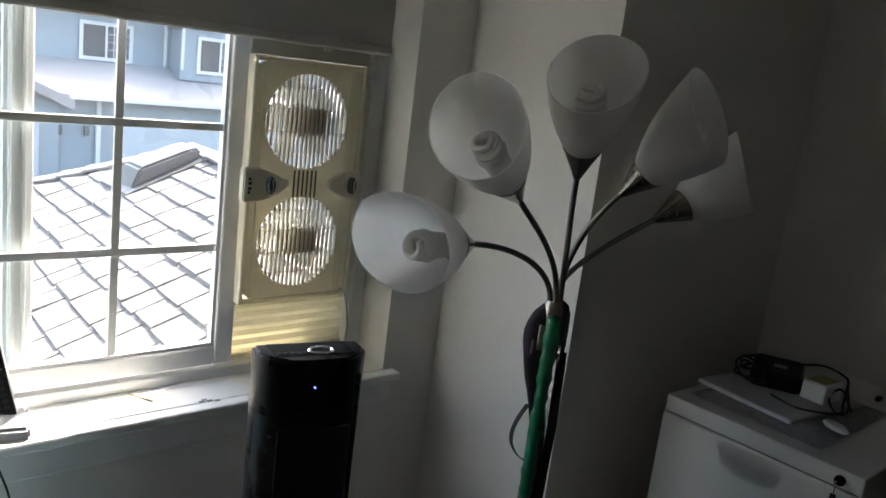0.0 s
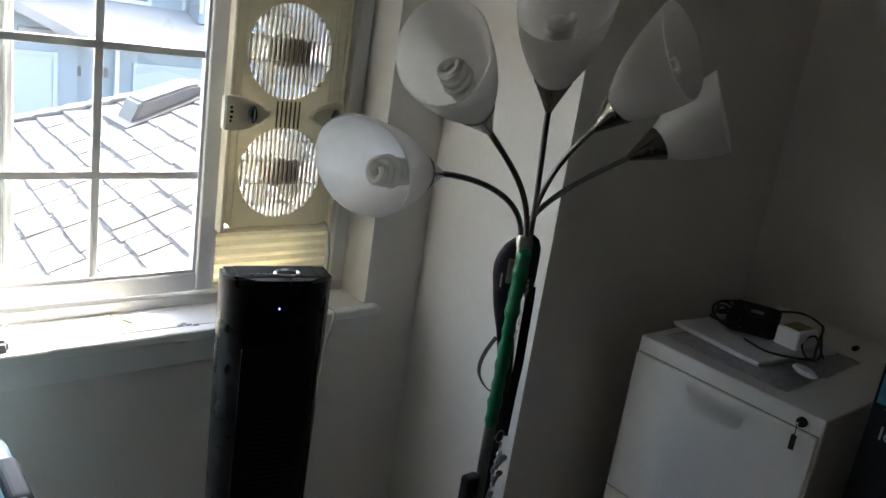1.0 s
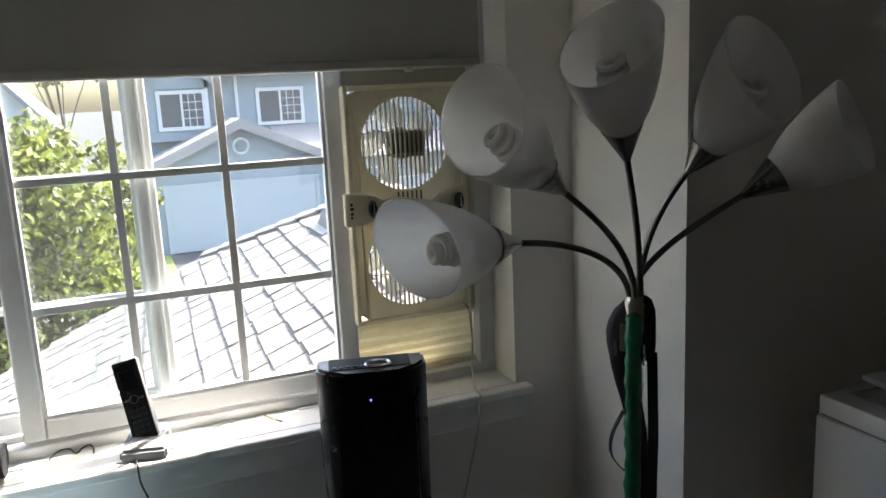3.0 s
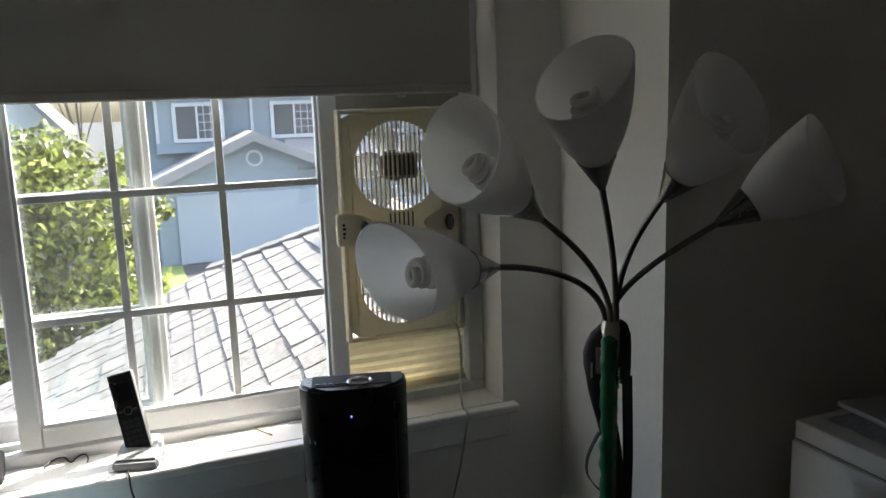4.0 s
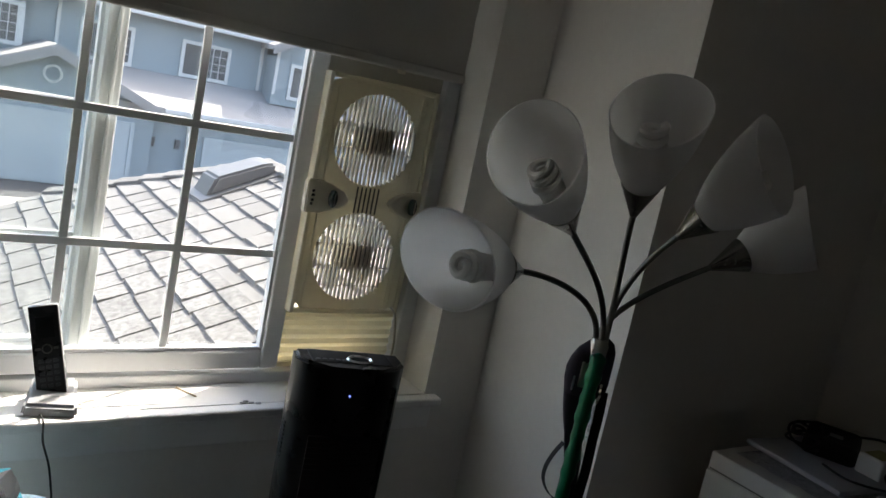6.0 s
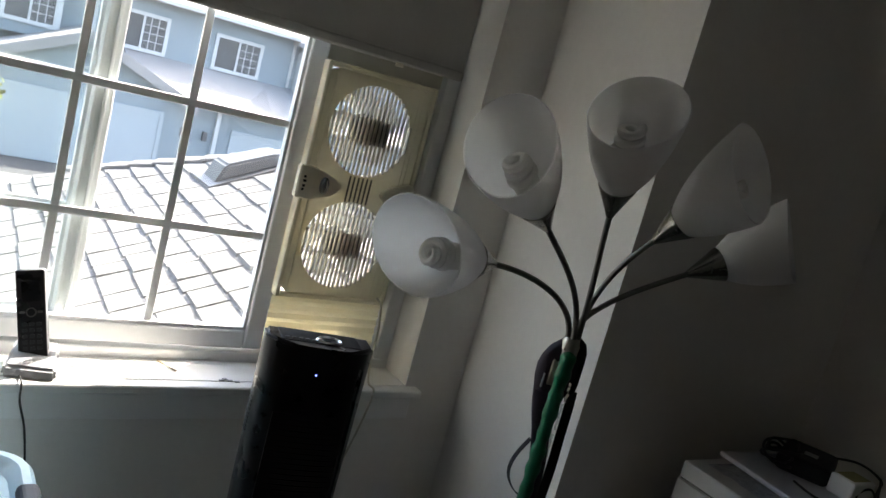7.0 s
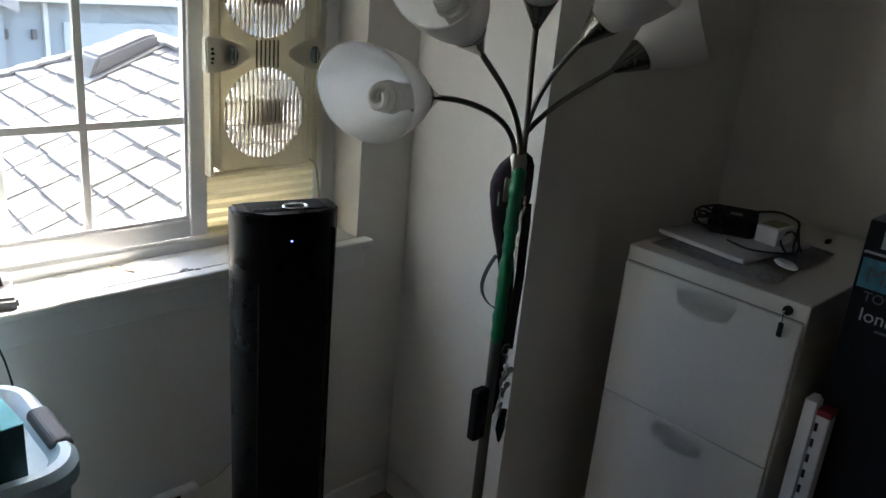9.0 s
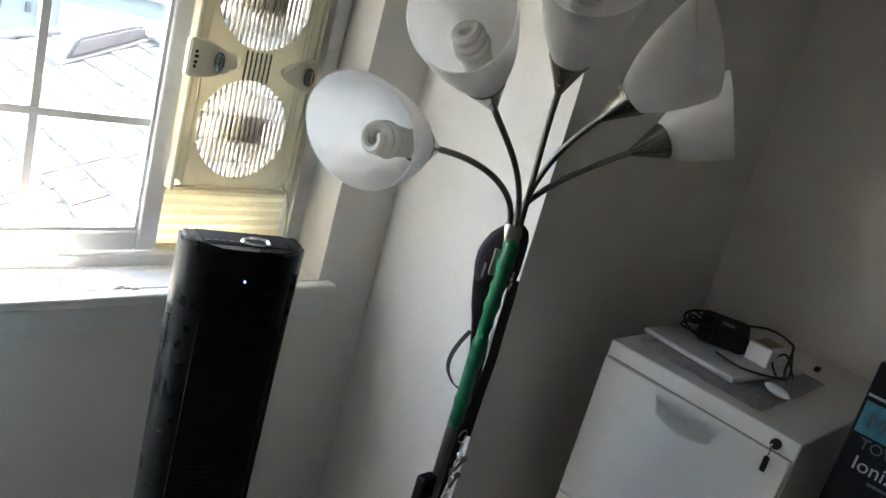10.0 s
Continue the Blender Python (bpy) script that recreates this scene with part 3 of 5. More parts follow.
# ---- five-armed floor lamp ----
LX, LY = 0.612, 1.118
l0 = (LX, LY, FL)
lamp = thing("floor_lamp", "brushed metal floor lamp with five frosted glass shades on bent arms", "floor lamp", l0)
TOP = 1.265
part("base", lathe(bmesh.new(), [(0.001, 0), (0.135, 0), (0.14, 0.008), (0.13, 0.018), (0.05, 0.028), (0.018, 0.05), (0.001, 0.05)], Matrix(), 40), M_NICKELDARK, lamp, smooth=True)
part("pole", tube(bmesh.new(), [(0, 0, 0.04), (0, 0, 0.55), (0, 0, TOP - 0.06)], 0.0125, 20), M_NICKELDARK, lamp, smooth=True)
part("pole_collar", lathe(bmesh.new(), [(0.001, -0.075), (0.019, -0.072), (0.021, -0.055), (0.021, -0.012), (0.016, 0.0), (0.001, 0.002)], Matrix.Translation((0, 0, TOP)), 24), M_NICKEL, lamp, smooth=True)
ARMS = [  # joint of arm and cone, the way that the shade opens, the slant of its rim
    ((0.390, 1.147, 1.184), (-0.960, -0.263, 0.095), (0.267, -0.310)),
    ((0.460, 1.112, 1.272), (-0.782, -0.206, 0.588), (0.194, -0.389)),
    ((0.558, 1.068, 1.324), (-0.396, -0.343, 0.852), (-0.193, -0.309)),
    ((0.666, 1.041, 1.297), (0.128, -0.650, 0.749), (0.030, -0.419)),
    ((0.784, 1.036, 1.244), (0.756, -0.396, 0.520), (-0.531, -0.090)),
]


def shade_radius(h):
    """The tulip's outer radius at height h over the arm's joint."""
    g = (h - 0.046) / 0.194
    return 0.604 * (0.030 + 0.1119 * (1 - math.exp(-2.063 * g)) / (1 - math.exp(-2.063)))


def tulip(m, slant, n=56, rows=16, wall=0.0026):
    """A thin tulip of glass whose rim is cut at a slant."""
    bm = bmesh.new()
    rings = []
    for inside in (0, 1):
        for i in (range(rows + 1) if not inside else range(rows, -1, -1)):
            ring = []
            for k in range(n):
                a = 2 * math.pi * k / n
                top = 0.2148 + (slant[0] * math.cos(a) + slant[1] * math.sin(a)) * 0.085
                h = 0.050 + (top - 0.050) * i / rows
                r = shade_radius(h) - wall * inside
                ring.append(bm.verts.new(m @ Vector((r * math.cos(a), r * math.sin(a), h - (0.0008 if inside == 0 and i == rows else 0)))))
            rings.append(ring)
    for p, q in zip(rings, rings[1:]):
        for k in range(n):
            bm.faces.new((p[k], p[(k + 1) % n], q[(k + 1) % n], q[k]))
    return bm


for i, (tip, ax, slant) in enumerate(ARMS):
    tip, ax = Vector(tip) - Vector(l0), Vector(ax).normalized()
    a = i * 1.25 + 2.8
    root = Vector((0.010 * math.cos(a), 0.010 * math.sin(a), TOP - 0.012))
    reach = (tip - root).length
    mid = bez(root, root + Vector((0, 0, 1)) * reach * (0.27 if i == 4 else 0.40), tip - ax * reach * 0.36, tip, 22)
    arm = part("arm", tube(bmesh.new(), mid, 0.0058, 10), M_NICKELDARK, lamp, "dark flexible metal arm", True)
    u = ax.cross(Vector((0, 0, 1))).normalized()
    m = Matrix.Translation(tip) @ Matrix((u, ax.cross(u), ax)).transposed().to_4x4()
    part("shade_holder", lathe(bmesh.new(), [(0.001, -0.004), (0.0075, -0.003), (0.0100, 0.004), (0.0240, 0.038), (0.0350, 0.064), (0.0338, 0.0645), (0.001, 0.05)], m, 32), M_CONE, arm, smooth=True)
    part("shade", tulip(m, slant), M_SHADE, arm, "frosted white glass shade", True)
    part("socket", lathe(bmesh.new(), [(0.001, 0.052), (0.021, 0.052), (0.022, 0.058), (0.022, 0.090), (0.001, 0.092)], m, 24), M_SOCKET, arm, smooth=True)
    bulb = part("bulb_base", lathe(bmesh.new(), [(0.016, 0.088), (0.0220, 0.094), (0.0240, 0.128), (0.020, 0.136), (0.001, 0.137)], m, 24), M_BULB, arm, smooth=True)
    pts = []
    for k in range(61):
        u = k / 60
        ang = 2 * math.pi * 2.6 * u
        rr = 0.0225 * (1 - 0.25 * u)
        pts.append(m @ Vector((rr * math.cos(ang), rr * math.sin(ang), 0.140 + 0.046 * u)))
    part("bulb_spiral", tube(bmesh.new(), pts, 0.0074, 8), M_BULB, bulb, "white spiral bulb tube", True)

# ---- things hung on the lamp's pole ----
pp = (LX, LY, 1.07)
pouch = thing("nylon_pouch", "dark purple nylon pouch with a strap hung on the lamp pole", "pouch", pp)
SIDE, NEAR = Vector((0.80, -0.60, 0)), Vector((-0.60, -0.80, 0))


def hung(s, d, z):
    """A point beside the pole: s to its side, d towards the room."""
    return SIDE * s + NEAR * d + Vector((0, 0, z - 1.07))


def hung_body(rows, depth, n=20, seed=0):
    """A soft flat bag: rows of (height, one edge, other edge)."""
    bm = bmesh.new()
    rings = []
    for k, (z, sa, sb) in enumerate(rows):
        c, w = (sa + sb) / 2, (sb - sa) / 2
        d = depth * min(1, w / 0.03)
        rings.append([bm.verts.new(hung(c + w * math.cos(2 * math.pi * j / n), d * math.sin(2 * math.pi * j / n) + 0.002 * noise.noise((j, k * 0.8, seed)), z + 0.003 * noise.noise((j * 0.7, k, seed + 3)))) for j in range(n)])
    for p, q in zip(rings, rings[1:]):
        for j in range(n):
            bm.faces.new((p[j], p[(j + 1) % n], q[(j + 1) % n], q[j]))
    bm.faces.new(rings[0][::-1])
    bm.faces.new(rings[-1])
    return bm


part("pouch_body", hung_body([(1.066, -0.004, 0.020), (1.058, -0.020, 0.030), (1.040, -0.038, 0.036), (1.020, -0.048, 0.037), (1.000, -0.053, 0.037), (0.975, -0.052, 0.037), (0.955, -0.048, 0.035), (0.945, -0.046, 0.028)], 0.016), M_PURPLE, pouch, smooth=True)
part("side_flap", hung_body([(0.955, -0.048, -0.006), (0.925, -0.043, 0.0), (0.895, -0.036, 0.006), (0.865, -0.027, 0.012), (0.80, -0.012, 0.022), (0.72, -0.008, 0.026), (0.66, -0.006, 0.030), (0.62, -0.004, 0.030), (0.55, -0.006, 0.026), (0.49, -0.004, 0.022), (0.45, 0.0, 0.016)], 0.010, seed=4), M_PURPLE, pouch, smooth=True)
bm = ribbon(bmesh.new(), spline([hung(0.030, 0.004, 0.96), hung(0.031, 0.008, 0.92), hung(0.032, 0.006, 0.86), hung(0.033, 0.008, 0.80), hung(0.032, 0.006, 0.75), hung(0.031, 0.004, 0.70), hung(0.030, 0.004, 0.62)]), SIDE, 0.019, 0.004)
part("strap", bm, M_STRAP, pouch)
bm = ribbon(bmesh.new(), spline([hung(-0.022, 0.0, 0.840), hung(-0.038, -0.002, 0.805), hung(-0.046, 0.0, 0.775), hung(-0.043, 0.003, 0.750), hung(-0.026, 0.0, 0.725), hung(-0.008, 0.0, 0.715)]), SIDE * 0.45 + NEAR, 0.011, 0.002)
part("strap_loop", bm, M_STRAP, pouch, "black webbing loop")


def hung_bar(s0, s1, d0, d1, z0, z1, bevel):
    bm = B(s0, s1, d0, d1, z0 - 1.07, z1 - 1.07, bevel=bevel)
    bm.transform(Matrix((SIDE, NEAR, (0, 0, 1))).transposed().to_4x4())
    return bm


part("clasp", hung_bar(-0.027, -0.014, 0.016, 0.022, 0.965, 1.018, 0.003), M_NICKEL, pouch, "bright metal clasp")
part("zip_pull", hung_bar(-0.037, -0.033, 0.014, 0.018, 0.955, 0.985, 0.0015), M_SILVER, pouch)
# green plastic stick in a clear sleeve
g0 = (LX, LY, 1.07)
stick = thing("green_plastic_stick", "long bumpy bright green plastic stick hung along the lamp pole", "toy", g0)
pts, rad = [], []
for k in range(61):
    u = k / 60
    pts.append(hung(-0.003 + 0.010 * max(0, 0.2 - u) - 0.003 * u, 0.030, 1.043 - 0.400 * u))
    bump = 0.0016 * math.sin(u * 62) + 0.0012 * math.sin(u * 23 + 1) + 0.0014 * noise.noise((u * 30, 0, 2))
    rad.append((0.0138 + bump + (0.0018 if 0.05 < u < 0.2 else 0)) * math.sqrt(max(0.06, 1 - max(0, (0.03 - u) / 0.03) ** 2 - max(0, (u - 0.97) / 0.03) ** 2)))
part("stick", tube(bmesh.new(), pts, rad, 16), M_GREEN, stick, smooth=True)
for z0, z1, sx in ((0.985, 0.945, 0.016), (0.940, 0.885, 0.013), (0.875, 0.800, 0.012)):
    edge = [hung(sx + 0.003 * noise.noise((k * 0.9, z0, 1)), 0.036, z0 + (z1 - z0) * k / 7) for k in range(8)]
    part("clear_wrapper", ribbon(bmesh.new(), spline(edge, 3), SIDE + NEAR * 0.6, 0.0045, 0.001), M_CLEAR if z1 < 0.9 else M_CHROME, stick, "crinkled shiny wrapper edge")
# keys and trinkets below
k0 = (LX + 0.01, LY - 0.03, 0.55)
KX, KY = LX - 0.008, LY + 0.002
keys = thing("key_bunch", "bunch of keys and metal trinkets hung on the lamp pole", "keys", k0)
bm = tube(bmesh.new(), [(KX + 0.012 + 0.012 * math.cos(a / 10 * 2 * math.pi), KY - 0.030, 0.625 + 0.014 * math.sin(a / 10 * 2 * math.pi)) for a in range(11)], 0.0014, 6)
part("key_ring", local(bm, k0), M_CHROME, keys)
rng = random.Random(5)
for k in range(9):
    x, z = KX + 0.004 + rng.random() * 0.022, 0.60 - k * 0.014 - rng.random() * 0.01
    m = Matrix.Translation((x, KY - 0.030 - 0.003 * (k % 3), z)) @ pose(0, 0, 0, 0, rng.uniform(-35, 35), rng.uniform(-30, 30))
    bm = box(bmesh.new(), -0.004, 0.004, -0.0008, 0.0008, -0.024, 0.002, 0.0005, 1)
    lathe(bm, [(0.001, -0.001), (0.008, -0.001), (0.008, 0.001), (0.001, 0.001)], Matrix.Translation((0, 0, 0.008)) @ pose(0, 0, 0, 90, 0, 0), 12)
    bm.transform(m)
    part("key", local(bm, k0), M_CHROME if k % 2 else M_SILVER, keys)
sw = thing("cord_switch", "flat black plastic cord switch fixed to the lamp pole", "switch", (LX - 0.03, LY, 0.46))
part("switch_body", B(-0.022, 0.018, -0.012, 0.012, -0.065, 0.065, 0.006), M_BLACKMATT, sw)
part("rocker", B(-0.010, 0.006, -0.016, -0.011, -0.02, 0.02, 0.002), M_BLACK, sw)
tag0 = thing("green_tag", "small dark green bottle-shaped tag hanging under the keys", "tag", (LX + 0.018, LY - 0.03, 0.42))
part("tag_body", lathe(bmesh.new(), [(0.001, -0.04), (0.006, -0.034), (0.016, 0.0), (0.014, 0.02), (0.012, 0.028), (0.001, 0.03)], Matrix.Diagonal((1, 0.5, 1, 1)), 16), material("dark_green_glass", (0.01, 0.06, 0.05), 0.2, grain=0.1), tag0, smooth=True)
part("tag_cap", lathe(bmesh.new(), [(0.001, 0.028), (0.013, 0.028), (0.013, 0.045), (0.001, 0.046)], Matrix.Diagonal((1, 0.6, 1, 1)), 16), M_BLACKMATT, tag0)

# ---- filing cabinet ----
CX0, CX1, CY0, CY1, CZ = 1.043, 1.705, 0.626, 1.086, 0.802
c0 = (CX0, (CY0 + CY1) / 2, FL)
cab = thing("filing_cabinet", "pale grey steel filing cabinet with a key in its lock", "filing cabinet", c0)
part("body", local(B(CX0, CX1, CY0, CY1, FL, CZ, 0.004), c0), M_CAB, cab)
part("seam", local(B(CX0 - 0.0015, CX0 + 0.002, CY0 + 0.006, CY1 - 0.006, FL + 0.03, 0.764), c0), M_CABSIDE, cab)
for z0, z1 in ((FL + 0.04, 0.0415), (0.0435, 0.398), (0.400, 0.7615)):
    bm = B(CX0 - 0.012, CX0 - 0.001, CY0 + 0.005, CY1 - 0.005, z0, z1, 0.003)
    d = part("drawer_front", local(bm, c0), M_CAB, cab)
    zm = z1 - 0.022
    bm = bmesh.new()
    ya, yb = 0.770, 0.940
    n = 12
    outer = [bm.verts.new((CX0 - 0.0140, ya + (yb - ya) * k / n, zm + 0.006)) for k in range(n + 1)]
    lip = [bm.verts.new((CX0 - 0.0132, ya + 0.012 + (yb - ya - 0.024) * k / n, zm - 0.008 - 0.012 * math.sin(math.pi * k / n))) for k in range(n + 1)]
    low = [bm.verts.new((CX0 - 0.0150, ya + 0.02 + (yb - ya - 0.04) * k / n, zm - 0.034 - 0.014 * math.sin(math.pi * k / n))) for k in range(n + 1)]
    for k in range(n):
        bm.faces.new((outer[k], outer[k + 1], lip[k + 1], lip[k]))
        bm.faces.new((lip[k], lip[k + 1], low[k + 1], low[k]))
    bmesh.ops.solidify(bm, geom=bm.faces[:], thickness=0.0015)
    part("handle", local(bm, c0), M_CAB, d, "pale moulded pull")
lk = part("lock", local(lathe(bmesh.new(), [(0.001, -0.010), (0.0095, -0.010), (0.011, -0.006), (0.011, 0.002)], Matrix.Translation((CX0, 0.671, 0.779)) @ pose(0, 0, 0, 0, 90, 0), 20), c0), M_BLACKMATT, cab, "black lock cylinder", True)
bm = box(bmesh.new(), CX0 - 0.028, CX0 - 0.010, 0.669, 0.673, 0.775, 0.783, 0.001)
part("key", local(bm, c0), M_CHROME, lk)
bm = box(bmesh.new(), CX0 - 0.026, CX0 - 0.022, 0.664, 0.676, 0.722, 0.756, 0.002)
tube(bm, [(CX0 - 0.024, 0.670, 0.756), (CX0 - 0.024, 0.670, 0.776)], 0.001, 6)
part("hanging_key", local(bm, c0), M_BLACKMATT, lk)

# ---- on the cabinet ----
ZT = CZ
sl = thing("plastic_sleeve", "crinkled clear grey plastic sleeve lying flat on the cabinet", "sleeve", (1.30, 0.90, ZT))
bm = bmesh.new()
n = 14
quad = [Vector((1.09, 1.055, 0)), Vector((1.085, 0.735, 0)), Vector((1.47, 0.745, 0)), Vector((1.50, 1.05, 0))]
grid = [[bm.verts.new((quad[0].lerp(quad[3], i / n)).lerp(quad[1].lerp(quad[2], i / n), j / n) + Vector((0.006 * noise.noise((i, j, 3)), 0.006 * noise.noise((i, j, 7)), ZT + 0.004 + 0.014 * min(1, min(i, n - i, j, n - j) / 2) + 0.006 * noise.noise((i * 0.9, j * 0.9, 1))))) for j in range(n + 1)] for i in range(n + 1)]
for i in range(n):
    for j in range(n):
        bm.faces.new((grid[i][j], grid[i][j + 1], grid[i + 1][j + 1], grid[i + 1][j]))
bmesh.ops.solidify(bm, geom=bm.faces[:], thickness=0.003)
part("sleeve_sheet", local(bm, (1.30, 0.90, ZT)), M_BUBBLE, sl, smooth=True)
pad = thing("white_pad", "white flat pad lying on the plastic sleeve", "pad", (1.27, 0.925, ZT + 0.020), turn=-7)
part("pad_body", B(-0.15, 0.15, -0.125, 0.125, 0.0, 0.012, 0.004), material("grey_white_card", (0.52, 0.52, 0.55), 0.5, grain=0.04, blotch=0.06, blotch_scale=12), pad)
ad = thing("black_adapter", "black power adapter with a bundled cable on the white pad", "adapter", (1.315, 0.960, ZT + 0.032), turn=24)
part("adapter_body", B(-0.075, 0.085, -0.06, 0.06, 0.0, 0.044, 0.014, 3), M_BLACKMATT, ad)
part("adapter_label", B(-0.02, 0.01, -0.02, 0.01, 0.0436, 0.0446), M_SILVER, ad)
rng = random.Random(8)
loops = []
for k in range(48):
    a = k / 48 * 2 * math.pi * 4
    loops.append((-0.03 + 0.07 * math.cos(a) + 0.012 * math.sin(a * 2.3), 0.055 + 0.038 * math.sin(a) + 0.006 * math.cos(1.7 * a), 0.014 + 0.034 * (0.5 + 0.5 * math.sin(a * 0.63))))
part("bundled_cable", tube(bmesh.new(), spline(loops, 3), 0.0032, 6), M_CORD_B, ad, smooth=True)
cb = thing("white_cube_adapter", "white cube plug adapter beside the black adapter", "adapter", (1.315, 0.848, ZT + 0.032), turn=-4)
part("cube_body", B(-0.042, 0.042, -0.03, 0.03, 0.0, 0.046, 0.005), M_PAPER, cb)
part("cube_label", B(-0.03, 0.035, -0.02, 0.025, 0.046, 0.0468), material("khaki_label", (0.32, 0.30, 0.14), 0.6, grain=0.1), cb)
cc = tube(bmesh.new(), spline([(1.355, 0.976, ZT + 0.062), (1.405, 0.896, ZT + 0.085), (1.375, 0.821, ZT + 0.084), (1.335, 0.801, ZT + 0.07), (1.305, 0.791, ZT + 0.04), (1.265, 0.776, ZT + 0.036), (1.225, 0.791, ZT + 0.036), (1.185, 0.846, ZT + 0.036), (1.205, 0.916, ZT + 0.036)]), 0.003, 8)
tagged(part("black_cable", cc, M_CORD_B, smooth=True), "thin black cable looped over the white cube adapter", "cable")
cc = tube(bmesh.new(), spline([(1.365, 0.816, ZT + 0.089), (1.335, 0.798, ZT + 0.07), (1.300, 0.776, ZT + 0.032), (1.265, 0.788, ZT + 0.03), (1.295, 0.821, ZT + 0.05), (1.320, 0.806, ZT + 0.07), (1.295, 0.766, ZT + 0.035)]), 0.0026, 8)
tagged(part("black_cable", cc, M_CORD_B, smooth=True), "short black cable with a connector by the cube adapter", "cable")
mo = thing("white_earbud_case", "small oval white plastic piece on the plastic sleeve", "case", (1.180, 0.751, ZT + 0.024))
part("case_body", lathe(bmesh.new(), [(0.001, 0), (0.8, 0.001), (1.0, 0.006), (0.8, 0.012), (0.001, 0.014)], pose(0, 0, 0, 0, 0, -25) @ Matrix.Diagonal((0.018, 0.036, 1, 1)), 24), M_PAPER, mo, smooth=True)
pl = thing("small_plug", "small black connector lying on the cabinet top", "plug", (1.56, 0.80, ZT))
part("plug_body", B(-0.01, 0.012, -0.006, 0.006, 0, 0.012, 0.003), M_BLACKMATT, pl)
part("plug_pin", tube(bmesh.new(), [(0.012, 0, 0.006), (0.028, 0, 0.006)], 0.002, 8), M_CHROME, pl)

# ---- tower fan carton beside the cabinet ----
q0 = (1.10, 0.412, 0.0)
carton = thing("tower_fan_carton", "tall dark printed tower fan carton standing beside the cabinet", "carton", q0)
part("carton_body", B(0.0, 0.26, -0.17, 0.165, FL, 1.005, 0.003), M_CARTON, carton)
part("carton_top", B(0.003, 0.257, -0.167, 0.162, 1.0052, 1.0075), M_CARTONTOP, carton)
part("top_band", B(-0.002, -0.0003, -0.165, 0.160, 0.936, 0.941), M_PRINTWHITE, carton)
part("blue_panel", B(-0.002, -0.0003, -0.165, 0.158, 0.862, 0.926), M_CARTONBLUE, carton)
bm = prism(bmesh.new(), [(-0.165, 0.05), (0.02, 0.05), (-0.03, 0.40), (-0.11, 0.52), (-0.165, 0.56)], "x", -0.002, -0.0003)
part("teal_picture", bm, material("teal_print", (0.015, 0.17, 0.19), 0.45, grain=0.2, blotch=0.3, blotch_scale=9), carton)
part("handle_hole", B(-0.0035, -0.002, -0.075, -0.02, 0.30, 0.37, 0.0005), M_BLACKMATT, carton)
face = pose(-0.003, 0, 0, 90, 0, -90)
for k in range(5):
    part("logo_bar", B(-0.0045, -0.002, 0.115 - k * 0.05 - 0.016, 0.115 - k * 0.05 + 0.016, 0.952, 0.992 if k == 0 else 0.982, 0.0008), M_PRINTWHITE, carton)
text_part("print", "MAX AIR", 0.050, M_PRINTGREY, carton, Matrix.Translation((-0.003, 0.145, 0.876)) @ pose(0, 0, 0, 90, 0, -90))
text_part("print", "TOWER FAN", 0.030, M_PRINTGREY, carton, Matrix.Translation((-0.003, 0.140, 0.836)) @ pose(0, 0, 0, 90, 0, -90))
text_part("print", "Ionizer", 0.040, M_PRINTWHITE, carton, Matrix.Translation((-0.003, 0.138, 0.793)) @ pose(0, 0, 0, 90, 0, -90))
for k in range(2):
    part("print_bar", B(-0.0035, -0.002, -0.03, 0.10 - 0.03 * k, 0.776 - 0.011 * k, 0.781 - 0.011 * k), M_PRINTGREY, carton)
for nm, lab, ya, yb, top, mt in (("white_binder", "white binder standing upright beside the carton", 0.570, 0.598, 0.590, M_PAPER), ("striped_binder", "white binder with black stripes down its spine", 0.537, 0.566, 0.575, M_PAPER)):
    o = thing(nm, lab, "binder", (1.065, (ya + yb) / 2, FL), group="binders by the cabinet")
    part("cover", B(0, 0.05, -(yb - ya) / 2, (yb - ya) / 2, 0, top - FL, 0.003), mt, o)
    if nm == "striped_binder":
        for k in range(14):
            part("stripe", B(-0.0015, 0.0005, (yb - ya) / 2 - 0.009, (yb - ya) / 2 - 0.002, top - FL - 0.05 - k * 0.04, top - FL - 0.03 - k * 0.04), M_BLACKMATT, o)
        part("cap", B(-0.001, 0.051, -(yb - ya) / 2 - 0.001, (yb - ya) / 2 + 0.001, top - FL - 0.012, top - FL + 0.004, 0.002), M_RED, o, "dark red top")

# ---- on and below the sill ----
ZS = 0.6955
p0 = (-0.238, 1.735, ZS)
phone = thing("cordless_phone", "black and silver cordless phone in its cradle on the sill", "phone", p0, turn=-14)
bm = bmesh.new()
lo = [(-0.052, -0.056), (0.052, -0.056), (0.044, 0.05), (-0.044, 0.05)]
a = [bm.verts.new((x, y, 0.0)) for x, y in lo]
b = [bm.verts.new((x * 0.93, y * 0.93, 0.024 if y < 0 else 0.048)) for x, y in lo]
bm.faces.new(a[::-1]); bm.faces.new(b)
for k in range(4):
    bm.faces.new((a[k], a[(k + 1) % 4], b[(k + 1) % 4], b[k]))
bmesh.ops.bevel(bm, geom=bm.edges[:], offset=0.006, segments=3, affect="EDGES")
cr = part("cradle", bm, M_SILVER, phone, "silver charging cradle")
part("cradle_foot", B(-0.045, 0.045, -0.048, 0.042, -0.0002, 0.003), M_BLACKMATT, cr)
hm = Matrix.Translation((0.0, -0.002, 0.024)) @ pose(0, 0, 0, -14, -13, 0)
bm = box(bmesh.new(), -0.0285, 0.0285, -0.004, 0.020, 0.0, 0.186, 0.007, 3)
